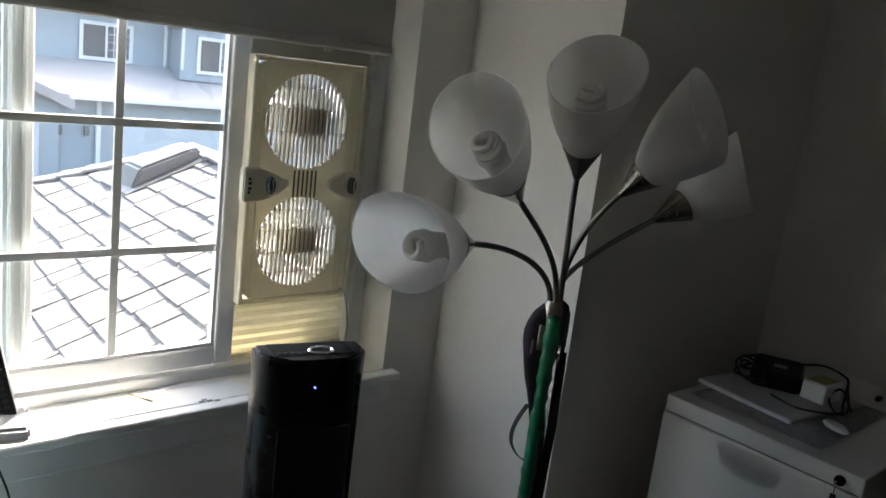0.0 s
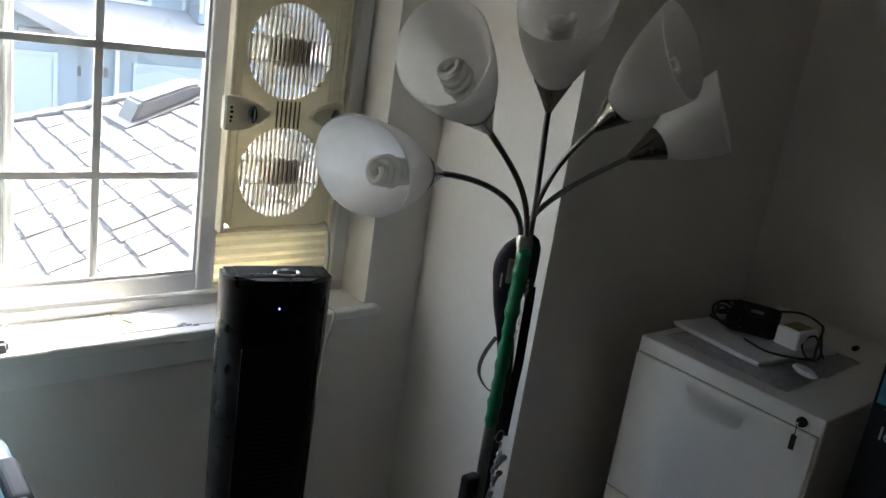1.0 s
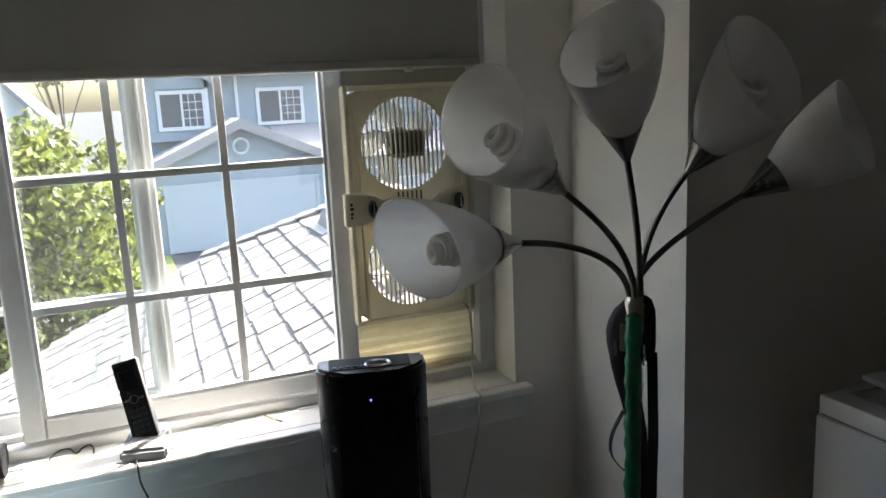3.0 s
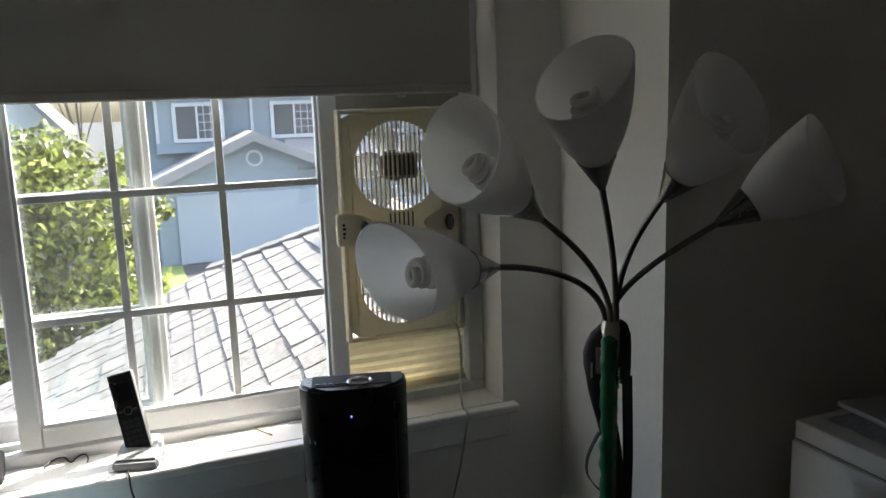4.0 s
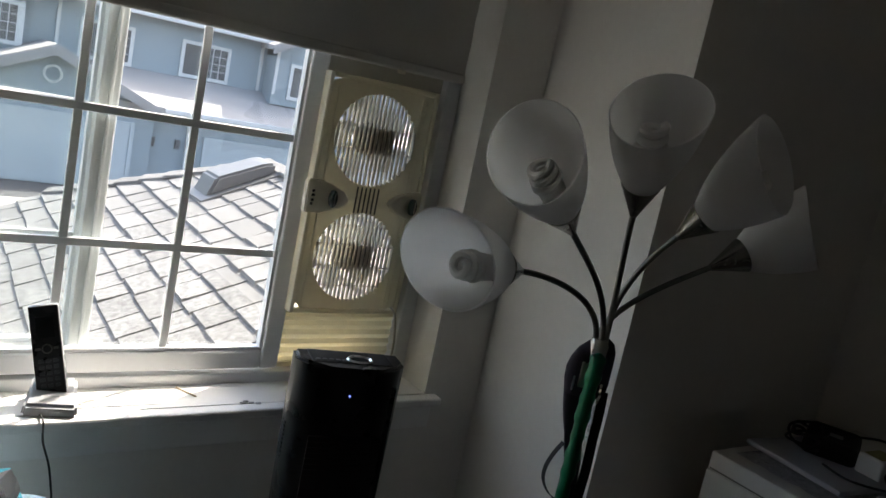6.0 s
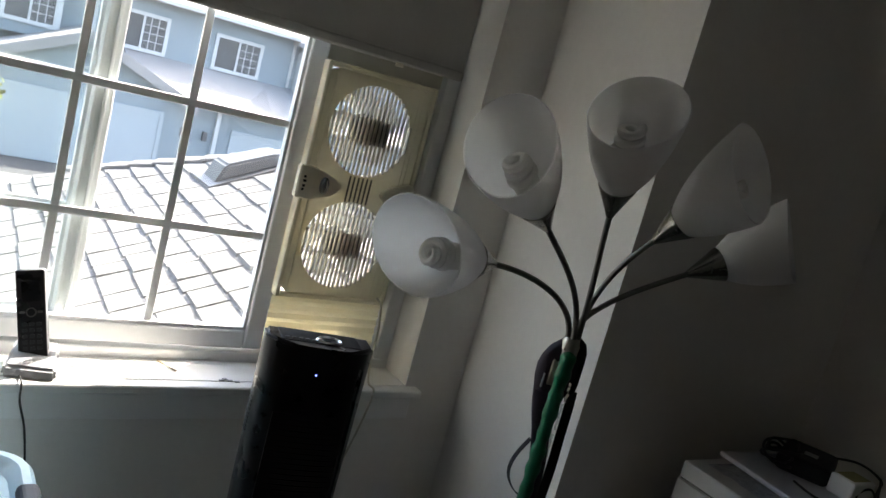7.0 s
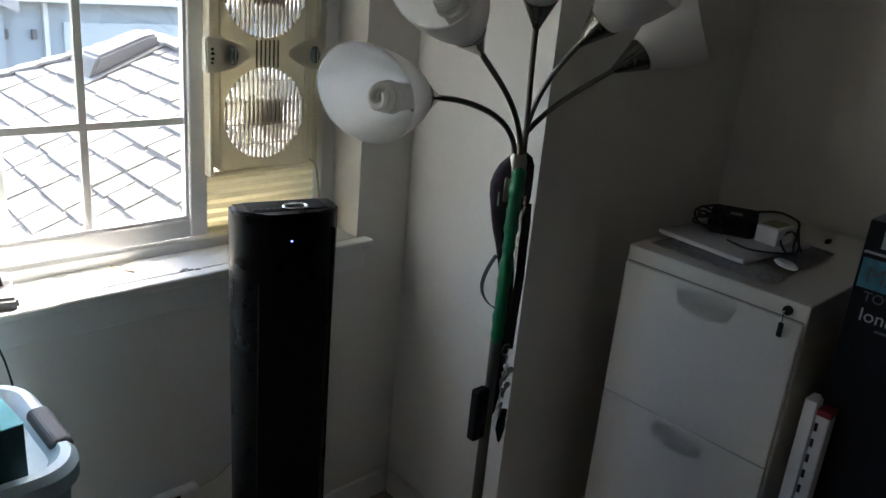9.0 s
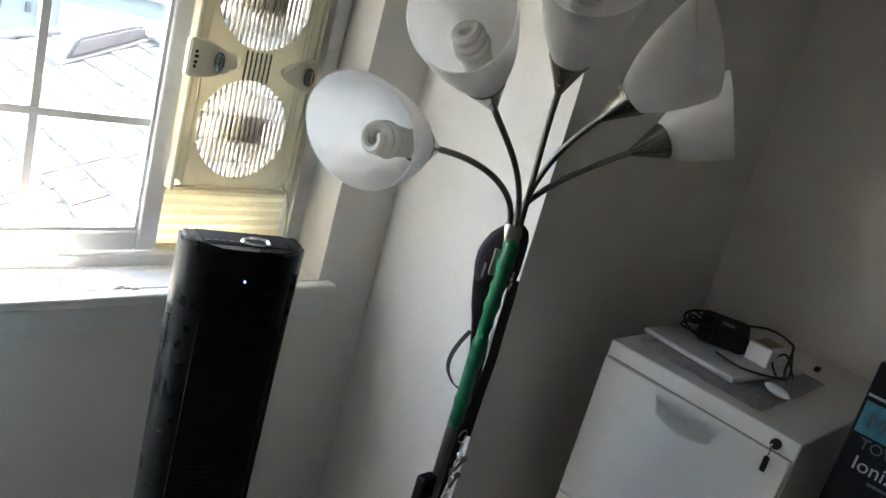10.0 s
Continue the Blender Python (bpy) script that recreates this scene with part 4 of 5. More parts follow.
bm.transform(hm)
hs = part("handset", bm, M_SILVER, phone, "silver-edged handset")
bm = box(bmesh.new(), -0.0270, 0.0270, -0.0062, -0.003, 0.003, 0.183, 0.0008, 1)
bm.transform(hm)
part("handset_face", bm, M_PHONE, hs, "glossy black face")
bm = box(bmesh.new(), -0.017, 0.017, -0.0072, -0.006, 0.118, 0.160, 0.0004, 1)
bm.transform(hm)
part("screen", bm, M_BLACK, hs)
for r in range(5):
    for c in range(3):
        bm = box(bmesh.new(), -0.0185 + c * 0.0135, -0.0085 + c * 0.0135, -0.0076, -0.006, 0.018 + r * 0.0125, 0.0255 + r * 0.0125, 0.001, 1)
        bm.transform(hm)
        part("key", bm, M_KEY, hs)
bm = lathe(bmesh.new(), [(0.0075, -0.0018), (0.010, -0.0018), (0.010, 0.0), (0.0075, 0.0), (0.0075, -0.0018)], Matrix.Translation((0, -0.0065, 0.096)) @ pose(0, 0, 0, -90, 0, 0), 20)
bm.transform(hm)
part("navigation_ring", bm, M_NICKELDARK, hs)
for x in (-0.0165, 0.0165):
    bm = box(bmesh.new(), x - 0.005, x + 0.005, -0.0074, -0.006, 0.094, 0.099, 0.001, 1)
    bm.transform(hm)
    part("soft_key", bm, M_NICKELDARK, hs)
cc = tube(bmesh.new(), spline([(-0.262, 1.712, ZS + 0.006), (-0.266, 1.685, ZS + 0.006), (-0.264, 1.659, ZS + 0.002), (-0.262, 1.652, 0.66), (-0.245, 1.648, 0.60), (-0.232, 1.645, 0.50), (-0.235, 1.65, 0.40), (-0.23, 1.66, 0.15), (-0.23, 1.65, FL + 0.006)]), 0.0022, 8)
tagged(part("phone_cord", cc, M_CORD_B, smooth=True), "thin black phone cord hanging over the sill", "cord")
gl = [(-0.442, 1.772, ZS + 0.004), (-0.437, 1.792, ZS + 0.006), (-0.420, 1.812, ZS + 0.008), (-0.402, 1.814, ZS + 0.007), (-0.393, 1.800, ZS + 0.003), (-0.385, 1.789, ZS + 0.004), (-0.374, 1.806, ZS + 0.007), (-0.360, 1.812, ZS + 0.008), (-0.352, 1.797, ZS + 0.005), (-0.352, 1.775, ZS + 0.003)]
tagged(part("bent_wire", tube(bmesh.new(), spline(gl), 0.0017, 8), M_CORD_B, smooth=True), "short bent dark wire lying on the sill", "wire")
tagged(part("wooden_stick", tube(bmesh.new(), [(0.031, 1.80, ZS + 0.003), (0.060, 1.742, ZS + 0.003)], 0.0022, 8), material("stick_wood", (0.35, 0.28, 0.18), 0.7, grain=0.1)), "short thin stick lying on the sill", "stick")
bm = bmesh.new()
box(bm, 0.085, 0.185, 1.795, 1.815, ZS + 0.0004, ZS + 0.0012)
tagged(part("paper_slip", bm, M_PAPER), "torn white paper slip lying on the sill", "paper")
for x, y in ((0.155, 1.70), (0.175, 1.698), (0.19, 1.693), (0.165, 1.707)):
    tagged(part("plastic_scrap", B(x - 0.006, x + 0.006, y - 0.004, y + 0.003, ZS + 0.0003, ZS + 0.003, 0.001), M_SILVER), "tiny shiny plastic scrap on the sill", "scrap", group="scraps on the sill")
# dark rolled cloth with a white cuff
r0 = (-0.66, 1.755, ZS)
roll = thing("rolled_cloth", "dark mauve rolled cloth with a white cuff lying on the sill", "cloth", r0)


def soft_roll(x0, x1, ry, rz, seed, n=16, m=18):
    bm = bmesh.new()
    rings = []
    for i in range(n + 1):
        x = x0 + (x1 - x0) * i / n
        rings.append([bm.verts.new((x + 0.004 * noise.noise((i * 0.5, j, seed)), (ry + 0.005 * noise.noise((i * 0.35, j * 0.6, seed))) * math.cos(2 * math.pi * j / m), max(0.0006, rz + (rz + 0.004 * noise.noise((i * 0.4, j * 0.5, seed + 5))) * math.sin(2 * math.pi * j / m)))) for j in range(m)])
    for a, b in zip(rings, rings[1:]):
        for j in range(m):
            bm.faces.new((a[j], a[(j + 1) % m], b[(j + 1) % m], b[j]))
    bm.faces.new(rings[0][::-1])
    bm.faces.new(rings[-1])
    return bm


part("cloth_roll", soft_roll(-0.22, 0.085, 0.045, 0.028, 2), M_MAUVE, roll, smooth=True)
part("cuff", soft_roll(0.078, 0.118, 0.049, 0.031, 4, 5), M_WHITECLOTH, roll, "white cuff", True)
part("cuff_end", soft_roll(0.116, 0.140, 0.052, 0.033, 9, 4), M_STRAP, roll, "black edge band", True)
# hamper with tissue box and case on its lid
h0 = (-0.572, 1.325, 0.0)
ham = thing("laundry_hamper", "pale blue plastic hamper with a thick rim and slate grips", "hamper", h0)


def rounded(x0, x1, y0, y1, r, n=6):
    o = []
    for cx, cy, a0 in ((x1 - r, y1 - r, 0), (x0 + r, y1 - r, 90), (x0 + r, y0 + r, 180), (x1 - r, y0 + r, 270)):
        for k in range(n + 1):
            a = radians(a0 + 90 * k / n)
            o.append((cx + r * math.cos(a), cy + r * math.sin(a)))
    return o


def loft(levels, closed=True):
    bm = bmesh.new()
    rings = [[bm.verts.new((x, y, z)) for x, y in o] for o, z in levels]
    n = len(rings[0])
    for a, b in zip(rings, rings[1:]):
        for k in range(n):
            bm.faces.new((a[k], a[(k + 1) % n], b[(k + 1) % n], b[k]))
    if closed:
        bm.faces.new(rings[0][::-1])
        bm.faces.new(rings[-1])
    return bm


HR = (-0.30, 0.325, -0.135, 0.215)
part("tub", loft([(rounded(-0.25, 0.27, -0.10, 0.17, 0.06), FL), (rounded(-0.29, 0.312, -0.125, 0.205, 0.07), 0.575)]), M_BLUEPLASTIC, ham)
e = lambda d: rounded(HR[0] + d, HR[1] - d, HR[2] + d, HR[3] - d, 0.075 - d * 0.6)
part("rim", loft([(e(0.012), 0.570), (e(0.0), 0.585), (e(0.0), 0.612), (e(0.010), 0.624), (e(0.024), 0.625), (e(0.036), 0.612), (e(0.042), 0.602), (e(0.05), 0.600)], True), M_BLUEPLASTIC, ham, smooth=True)
bm = B(HR[1] - 0.036, HR[1] + 0.003, -0.052, 0.082, 0.588, 0.6285, 0.013, 4)
part("grip", bm, M_GRIP, ham, "slate grey rubber grip")
bm = B(HR[0] - 0.003, HR[0] + 0.036, -0.052, 0.082, 0.588, 0.6285, 0.013, 4)
part("grip", bm, M_GRIP, ham, "slate grey rubber grip")
tb0 = (-0.400, 1.360, 0.600)
tb = thing("tissue_box", "teal tissue box with a white tissue sticking out of it", "tissue box", tb0, turn=3)
part("box_sides", B(-0.066, 0.066, -0.122, 0.122, 0.0, 0.098, 0.002), M_TEALDARK, tb)
bm = bmesh.new()
box(bm, -0.0665, -0.03, -0.1225, 0.1225, 0.0985, 0.1005)
box(bm, 0.03, 0.0665, -0.1225, 0.1225, 0.0985, 0.1005)
box(bm, -0.03, 0.03, -0.1225, -0.085, 0.0985, 0.1005)
box(bm, -0.03, 0.03, 0.085, 0.1225, 0.0985, 0.1005)
box(bm, -0.067, -0.0662, -0.1225, 0.1225, 0.06, 0.0985)
part("box_top", bm, M_TEAL, tb, "bright teal top with a slot")
part("slot_film", B(-0.03, 0.03, -0.085, 0.085, 0.0986, 0.0992), M_CLEAR, tb)


def tissue(seed, sx, sy, h):
    """A crumpled mound of thin paper with sharp folds."""
    bm = bmesh.new()
    n, m = 12, 26
    rows = []
    for i in range(n + 1):
        t = i / n
        row = []
        for j in range(m):
            a = 2 * math.pi * j / m
            f = 1 + 0.34 * math.sin(5 * a + seed + 2 * t) * t + 0.25 * noise.noise((math.cos(a) * 2, math.sin(a) * 2, seed + 2 * t))
            r = (1 - 0.62 * t ** 1.6) * f
            row.append(bm.verts.new((sx * r * math.cos(a) + 0.02 * t, sy * r * math.sin(a) - 0.03 * t, h * t * (1 + 0.3 * math.sin(3 * a + seed)) + 0.008 * noise.noise((j * 0.7, i * 0.7, seed)))))
        rows.append(row)
    for p, q in zip(rows, rows[1:]):
        for j in range(m):
            bm.faces.new((p[j], p[(j + 1) % m], q[(j + 1) % m], q[j]))
    bm.faces.new(rows[-1])
    bm.transform(Matrix.Translation((0.0, 0.0, 0.092)))
    return bm


part("tissue_sheet", tissue(1.3, 0.042, 0.088, 0.070), M_TISSUE, tb, "crumpled white tissue")
cs0 = (-0.62, 1.375, 0.600)
case = thing("headphone_case", "black hard zip case with rounded corners lying on the hamper", "case", cs0, turn=8)
o1 = lambda d: rounded(-0.16 + d, 0.135 - d, -0.14 + d, 0.115 - d, 0.075)
part("case_bottom", loft([(o1(0.02), 0.0), (o1(0.004), 0.016), (o1(0.0), 0.100)]), M_BLACKMATT, case, smooth=False)
part("case_lid", loft([(o1(0.0), 0.107), (o1(0.003), 0.140), (o1(0.014), 0.164), (o1(0.035), 0.178), (o1(0.06), 0.184)]), M_BLACKMATT, case, smooth=True)
part("zip", loft([(o1(-0.003), 0.100), (o1(-0.003), 0.107)]), M_STRAP, case)
part("zip_pull", B(-0.02, 0.02, -0.148, -0.143, 0.100, 0.106, 0.001), M_NICKEL, case)
part("badge", B(0.0, 0.05, 0.02, 0.024, 0.1835, 0.1855), M_SILVER, case)
ps = thing("power_strip", "slim white plug strip fixed low on the wall", "power strip", (0.11, YW, 0.10), turn=0)
part("strip_body", B(-0.065, 0.065, -0.030, -0.0005, -0.015, 0.015, 0.006), M_PAPER, ps)
part("socket_face", B(-0.018, 0.012, -0.0315, -0.0295, -0.007, 0.007, 0.0005), M_BLACKMATT, ps)
for k in range(3):
    part("socket_slot", B(-0.014 + k * 0.009, -0.011 + k * 0.009, -0.0322, -0.0310, -0.003, 0.003), M_RED, ps)
cc = tube(bmesh.new(), spline([(0.045, 1.684, 0.098), (0.0, 1.67, 0.085), (-0.05, 1.66, -0.05), (-0.10, 1.62, FL + 0.004), (-0.2, 1.58, FL + 0.004)]), 0.003, 8)
tagged(part("extension_cable", cc, M_CORD_W, smooth=True), "pale cord running from the plug strip along the floor", "cord")
cc = tube(bmesh.new(), spline([(0.175, 1.684, 0.10), (0.22, 1.66, 0.13), (0.28, 1.67, 0.14), (0.36, 1.66, 0.02), (0.40, 1.64, FL + 0.004)]), 0.0025, 8)
tagged(part("extension_cable", cc, M_CORD_W, smooth=True), "thin pale cord looping from the plug strip", "cord")

# ---- outside: the lower roof under the window ----
ROOF0, RM, SKEW = 0.623, 0.458, -0.045       # the slope rises with u = x + SKEW * y


def roof_z(u):
    return ROOF0 + RM * u


def roof_at(u, y, dz=0.0):
    return (u - SKEW * y, y, roof_z(u) + dz)


RIDGE = 0.832                                 # in u
YFAR, YPK = 4.49, 3.74
XHIP = 0.0


def far_edge(u):
    return YFAR if u < XHIP else YFAR + (YPK - YFAR) * (u - XHIP) / (RIDGE - XHIP)


roof = thing("garage_roof", "grey asphalt shingle roof below the window", "roof", (0, 3.5, roof_z(0)), kind="structure")
R0 = (0, 3.5, roof_z(0))
XEAVE = -3.4
bm = bmesh.new()
rim = [(XEAVE, YO + 0.02), (XEAVE, YFAR), (XHIP, YFAR), (RIDGE, YPK), (RIDGE, YO + 0.02)]
up = [bm.verts.new(roof_at(x, y, -0.012)) for x, y in rim]
dn = [bm.verts.new(roof_at(x, y, -0.10)) for x, y in rim]
bm.faces.new(up)
bm.faces.new(dn[::-1])
for k in range(5):
    bm.faces.new((up[k], dn[k], dn[(k + 1) % 5], up[(k + 1) % 5]))
part("roof_deck", local(bm, R0), M_DECK, roof)
bm = bmesh.new()
far = [(RIDGE, YO + 0.02, 0), (RIDGE, YPK, 0), (XHIP + 0.25, YFAR + 0.5, -0.8), (3.6, YFAR + 0.5, -1.2), (3.6, YO + 0.02, -1.2)]
top = [bm.verts.new((x - SKEW * y, y, roof_z(RIDGE) + dz - 0.004)) for x, y, dz in far]
low = [bm.verts.new((x - SKEW * y, y, roof_z(RIDGE) + dz - 0.10)) for x, y, dz in far]
bm.faces.new((top[0], top[1], top[3], top[4]))
bm.faces.new((top[1], top[2], top[3]))
bm.faces.new((low[0], low[4], low[3], low[1]))
bm.faces.new((low[1], low[3], low[2]))
for k in range(5):
    bm.faces.new((top[k], low[k], low[(k + 1) % 5], top[(k + 1) % 5]))
part("far_slope", local(bm, R0), M_FARROOF, roof)
# shingle tabs: courses run along y, butts to the left
EXPO = 0.099
rng = random.Random(11)
tabs = []
x = -0.061 - 34 * EXPO
while x < RIDGE - 0.01:
    y = YO + 0.03 - rng.random() * 0.2
    while y < far_edge(x) - 0.03:
        wide = rng.choice((0.11, 0.15, 0.19, 0.24))
        y1 = min(y + wide - 0.011, far_edge(min(x + EXPO, RIDGE)) + 0.012)
        if y1 - y > 0.04:
            tabs.append((x, max(y, YO + 0.025), y1, rng.uniform(-0.004, 0.004), rng.choice((0.0, 0.002, 0.005))))
        y += wide
    x += EXPO


def tab_mesh(bm, x, y0, y1, jx, lift):
    """One tab: a thin wedge, thick at its lower butt."""
    t = 0.011 + lift
    xa, xb = x + jx, min(x + EXPO + 0.010, RIDGE + 0.006)
    v = [bm.verts.new(p) for p in (roof_at(xa, y0, -0.012), roof_at(xa, y1, -0.012), roof_at(xb, y1, -0.012), roof_at(xb, y0, -0.012),
                                   roof_at(xa + 0.0012, y0 + 0.001, t - 0.012), roof_at(xa + 0.0012, y1 - 0.001, t - 0.012), roof_at(xb, y1, -0.010), roof_at(xb, y0, -0.010))]
    for f in ((3, 2, 1, 0), (4, 5, 6, 7), (0, 1, 5, 4), (1, 2, 6, 5), (2, 3, 7, 6), (3, 0, 4, 7)):
        bm.faces.new([v[k] for k in f])


# caps over the hip and the ridge
for (ua, ya), (ub, yb), steps in (((XHIP - 0.02, YFAR + 0.01), (RIDGE, YPK), 9), ((RIDGE, YPK), (RIDGE, YO + 0.04), 12)):
    for k in range(steps):
        pa, pb = (Vector(roof_at(ua + (ub - ua) * q / steps, ya + (yb - ya) * q / steps)) for q in (k, k + 1.08))
        side = (pb - pa).cross(Vector((0, 0, 1))).normalized() * 0.055
        bm = bmesh.new()
        ring = []
        for q, up_z in ((pa, 0.020), (pb, 0.012)):
            ring.append([bm.verts.new(q + side * a + Vector((0, 0, up_z + b))) for a, b in ((-1, -0.020), (0, 0), (1, -0.020), (1, -0.032), (-1, -0.032))])
        for n in range(5):
            bm.faces.new((ring[0][n], ring[0][(n + 1) % 5], ring[1][(n + 1) % 5], ring[1][n]))
        bm.faces.new(ring[0])
        bm.faces.new(ring[1][::-1])
        part("cap_shingle", local(bm, R0), M_SHINGLE, roof)
near = sorted(tabs, key=lambda q: abs(q[0] - 0.25) + 0.45 * abs((q[1] + q[2]) / 2 - 3.0))[:290]
chosen = set(near)
rest = bmesh.new()
for q in tabs:
    if q not in chosen:
        tab_mesh(rest, *q)
SHINGLE_JOBS = (near, rest)

vent = thing("roof_vent", "low grey metal roof vent casting a shadow on the shingles", "roof vent", (0.80, 3.58, roof_z(0.80 + SKEW * 3.58)))
bm = prism(bmesh.new(), [(-0.17, -0.17 * RM), (0.13, 0.13 * RM), (0.135, 0.13 * RM + 0.055), (0.09, 0.11), (-0.13, 0.02)], "y", -0.09, 0.10)
bmesh.ops.bevel(bm, geom=bm.edges[:], offset=0.012, segments=2, affect="EDGES")
part("vent_hood", bm, M_VENTMETAL, vent)
part("vent_flange", prism(bmesh.new(), [(-0.20, -0.20 * RM), (0.15, 0.15 * RM), (0.15, 0.15 * RM + 0.008), (-0.20, -0.20 * RM + 0.008)], "y", -0.13, 0.14), M_VENTMETAL, vent)

# ---- ground, drive and lawn ----
GZ = -3.27
structure("ground", B(-400, 400, YO + 0.01, 800, GZ - 0.5, GZ), M_ASPHALT, "dark asphalt court between the houses", "ground")
structure("lawn", B(-9.0, 1.1, 22.6, 26.0, GZ + 0.002, GZ + 0.05, 0.02), M_GRASS, "bright green mown lawn", "lawn")
structure("driveway", B(1.15, 3.6, 19.5, 23.5, GZ + 0.002, GZ + 0.03), M_CONCRETE, "pale concrete pavement slab", "pavement")
structure("house_wall_below", B(XW - 3, 5.5, YW + 0.02, YO + 0.005, GZ, FL - 0.13), M_SIDING, "blue grey lap siding below the window", "wall")

# ---- the house opposite ----
HY, MY = 26.2, 28.4
house = thing("house", "two-storey blue grey house with white trim and garage gables", "house", (7, MY, GZ))
h0 = (7, MY, GZ)


def hp(name, bm, mat, parent=None, label=""):
    return part(name, local(bm, h0), mat, parent or house, label)


hp("wall", B(0.3, 18.0, MY, MY + 6, GZ, 2.35), M_SIDING)
hp("wall", B(10.9, 13.9, MY - 0.9, MY - 0.002, 0.2, 2.35), M_SIDING)
hp("wall", B(0.75, 2.95, MY - 0.5, MY - 0.002, 0.2, 2.35), M_SIDING)


def slope(bm, quad, thick=0.16):
    up = [bm.verts.new(p) for p in quad]
    dn = [bm.verts.new((p[0], p[1], p[2] - thick)) for p in quad]
    n = len(quad)
    bm.faces.new(up)
    bm.faces.new(dn[::-1])
    for k in range(n):
        bm.faces.new((up[k], dn[k], dn[(k + 1) % n], up[(k + 1) % n]))
    return bm


hp("roof", slope(bmesh.new(), [(-0.3, MY - 0.5, 2.40), (18.3, MY - 0.5, 2.40), (18.3, MY + 5, 4.6), (-0.3, MY + 5, 4.6)]), M_FARROOF)
hp("gutter", B(-0.3, 18.3, MY - 0.62, MY - 0.5, 2.26, 2.40, 0.02), M_HOUSETRIM)


def gable(x0, x1, y0, y1, ze, zp, over=0.35):
    """A gable that faces -y: its wall, two roof slopes and white barge boards."""
    xm = (x0 + x1) / 2
    hp("gable_wall", prism(bmesh.new(), [(x0, GZ if ze < 1 else 1.9), (x1, GZ if ze < 1 else 1.9), (x1, ze), (xm, zp), (x0, ze)], "y", y0, y1), M_SIDING)
    k = (zp - ze) / (xm - x0)
    for s in (-1, 1):
        xo = xm + s * (xm - x0 + over)
        zo = zp - k * (xm - x0 + over)
        hp("roof_slope", slope(bmesh.new(), [(xm, y0 - over, zp + 0.16), (xo, y0 - over, zo + 0.16), (xo, y1, zo + 0.16), (xm, y1, zp + 0.16)]), M_FARROOF)
        bm = prism(bmesh.new(), [(xm, zp + 0.13), (xm, zp - 0.16), (xo, zo - 0.16), (xo, zo + 0.13)], "y", y0 - over - 0.06, y0 - over - 0.002)
        hp("barge_board", bm, M_FARROOF)
    return xm


gable(0.55, 6.65, HY, MY - 0.01, -0.62, 0.72)
gable(0.75, 2.95, MY - 0.56, MY + 2, 2.25, 2.95, 0.3)
gable(10.9, 13.9, MY - 0.95, MY + 2, 2.25, 3.05, 0.3)
# long lower roof between the storeys
hp("lower_roof", slope(bmesh.new(), [(5.0, HY - 0.1, -0.45), (18.2, HY - 0.1, -0.45), (18.2, MY - 0.003, 0.52), (5.0, MY - 0.003, 0.52)]), M_FARROOF)
hp("lower_gutter", B(6.9, 18.2, HY - 0.2, HY - 0.1, -0.62, -0.46, 0.02), M_HOUSETRIM)
hp("garage_wall", B(6.66, 18.0, HY + 0.35, MY - 0.004, GZ, -0.55), M_SIDING)
# round vent in the gable
bm = lathe(bmesh.new(), [(0.20, -0.05), (0.27, -0.05), (0.27, 0.0), (0.20, 0.0), (0.20, -0.05)], Matrix.Translation((3.62, HY - 0.01, 0.0)) @ pose(0, 0, 0, -90, 0, 0), 28)
hp("gable_vent", bm, M_HOUSETRIM)
for k in range(5):
    hp("vent_louvre", B(3.62 - 0.19 + 0.02 * abs(k - 2), 3.62 + 0.19 - 0.02 * abs(k - 2), HY - 0.04, HY - 0.005, -0.17 + k * 0.075, -0.13 + k * 0.075), M_SIDING)


def garage_door(x0, x1, y, top):
    d = hp("garage_door", B(x0, x1, y - 0.05, y - 0.002, GZ + 0.03, top), M_GARAGE)
    n = 4
    hgt = (top - GZ - 0.03) / n
    for r in range(n):
        hp("door_panel", B(x0 + 0.03, x1 - 0.03, y - 0.056, y - 0.051, GZ + 0.05 + r * hgt, GZ + 0.01 + (r + 1) * hgt, 0.002, 1), M_GARAGE, d)
    hp("door_trim", B(x0 - 0.13, x0 - 0.002, y - 0.08, y - 0.002, GZ, top + 0.12), M_GARAGE, d)
    hp("door_trim", B(x1 + 0.002, x1 + 0.13, y - 0.08, y - 0.002, GZ, top + 0.12), M_GARAGE, d)
    hp("door_trim", B(x0 - 0.001, x1 + 0.001, y - 0.08, y - 0.002, top + 0.002, top + 0.12), M_GARAGE, d)


garage_door(1.25, 5.95, HY, -1.2)
garage_door(8.55, 12.6, HY + 0.35, -1.35)
garage_door(14.0, 17.5, HY + 0.35, -1.35)
for x in (6.75, 7.55, 7.9):
    hp("corner_trim" if x > 7.6 else "wall_lamp", B(x - 0.07, x + 0.07, HY + 0.2, HY + 0.348, GZ if x > 7.6 else -1.75, -0.65 if x > 7.6 else -1.45, 0.01), M_HOUSETRIM if x > 7.6 else M_VENTMETAL)


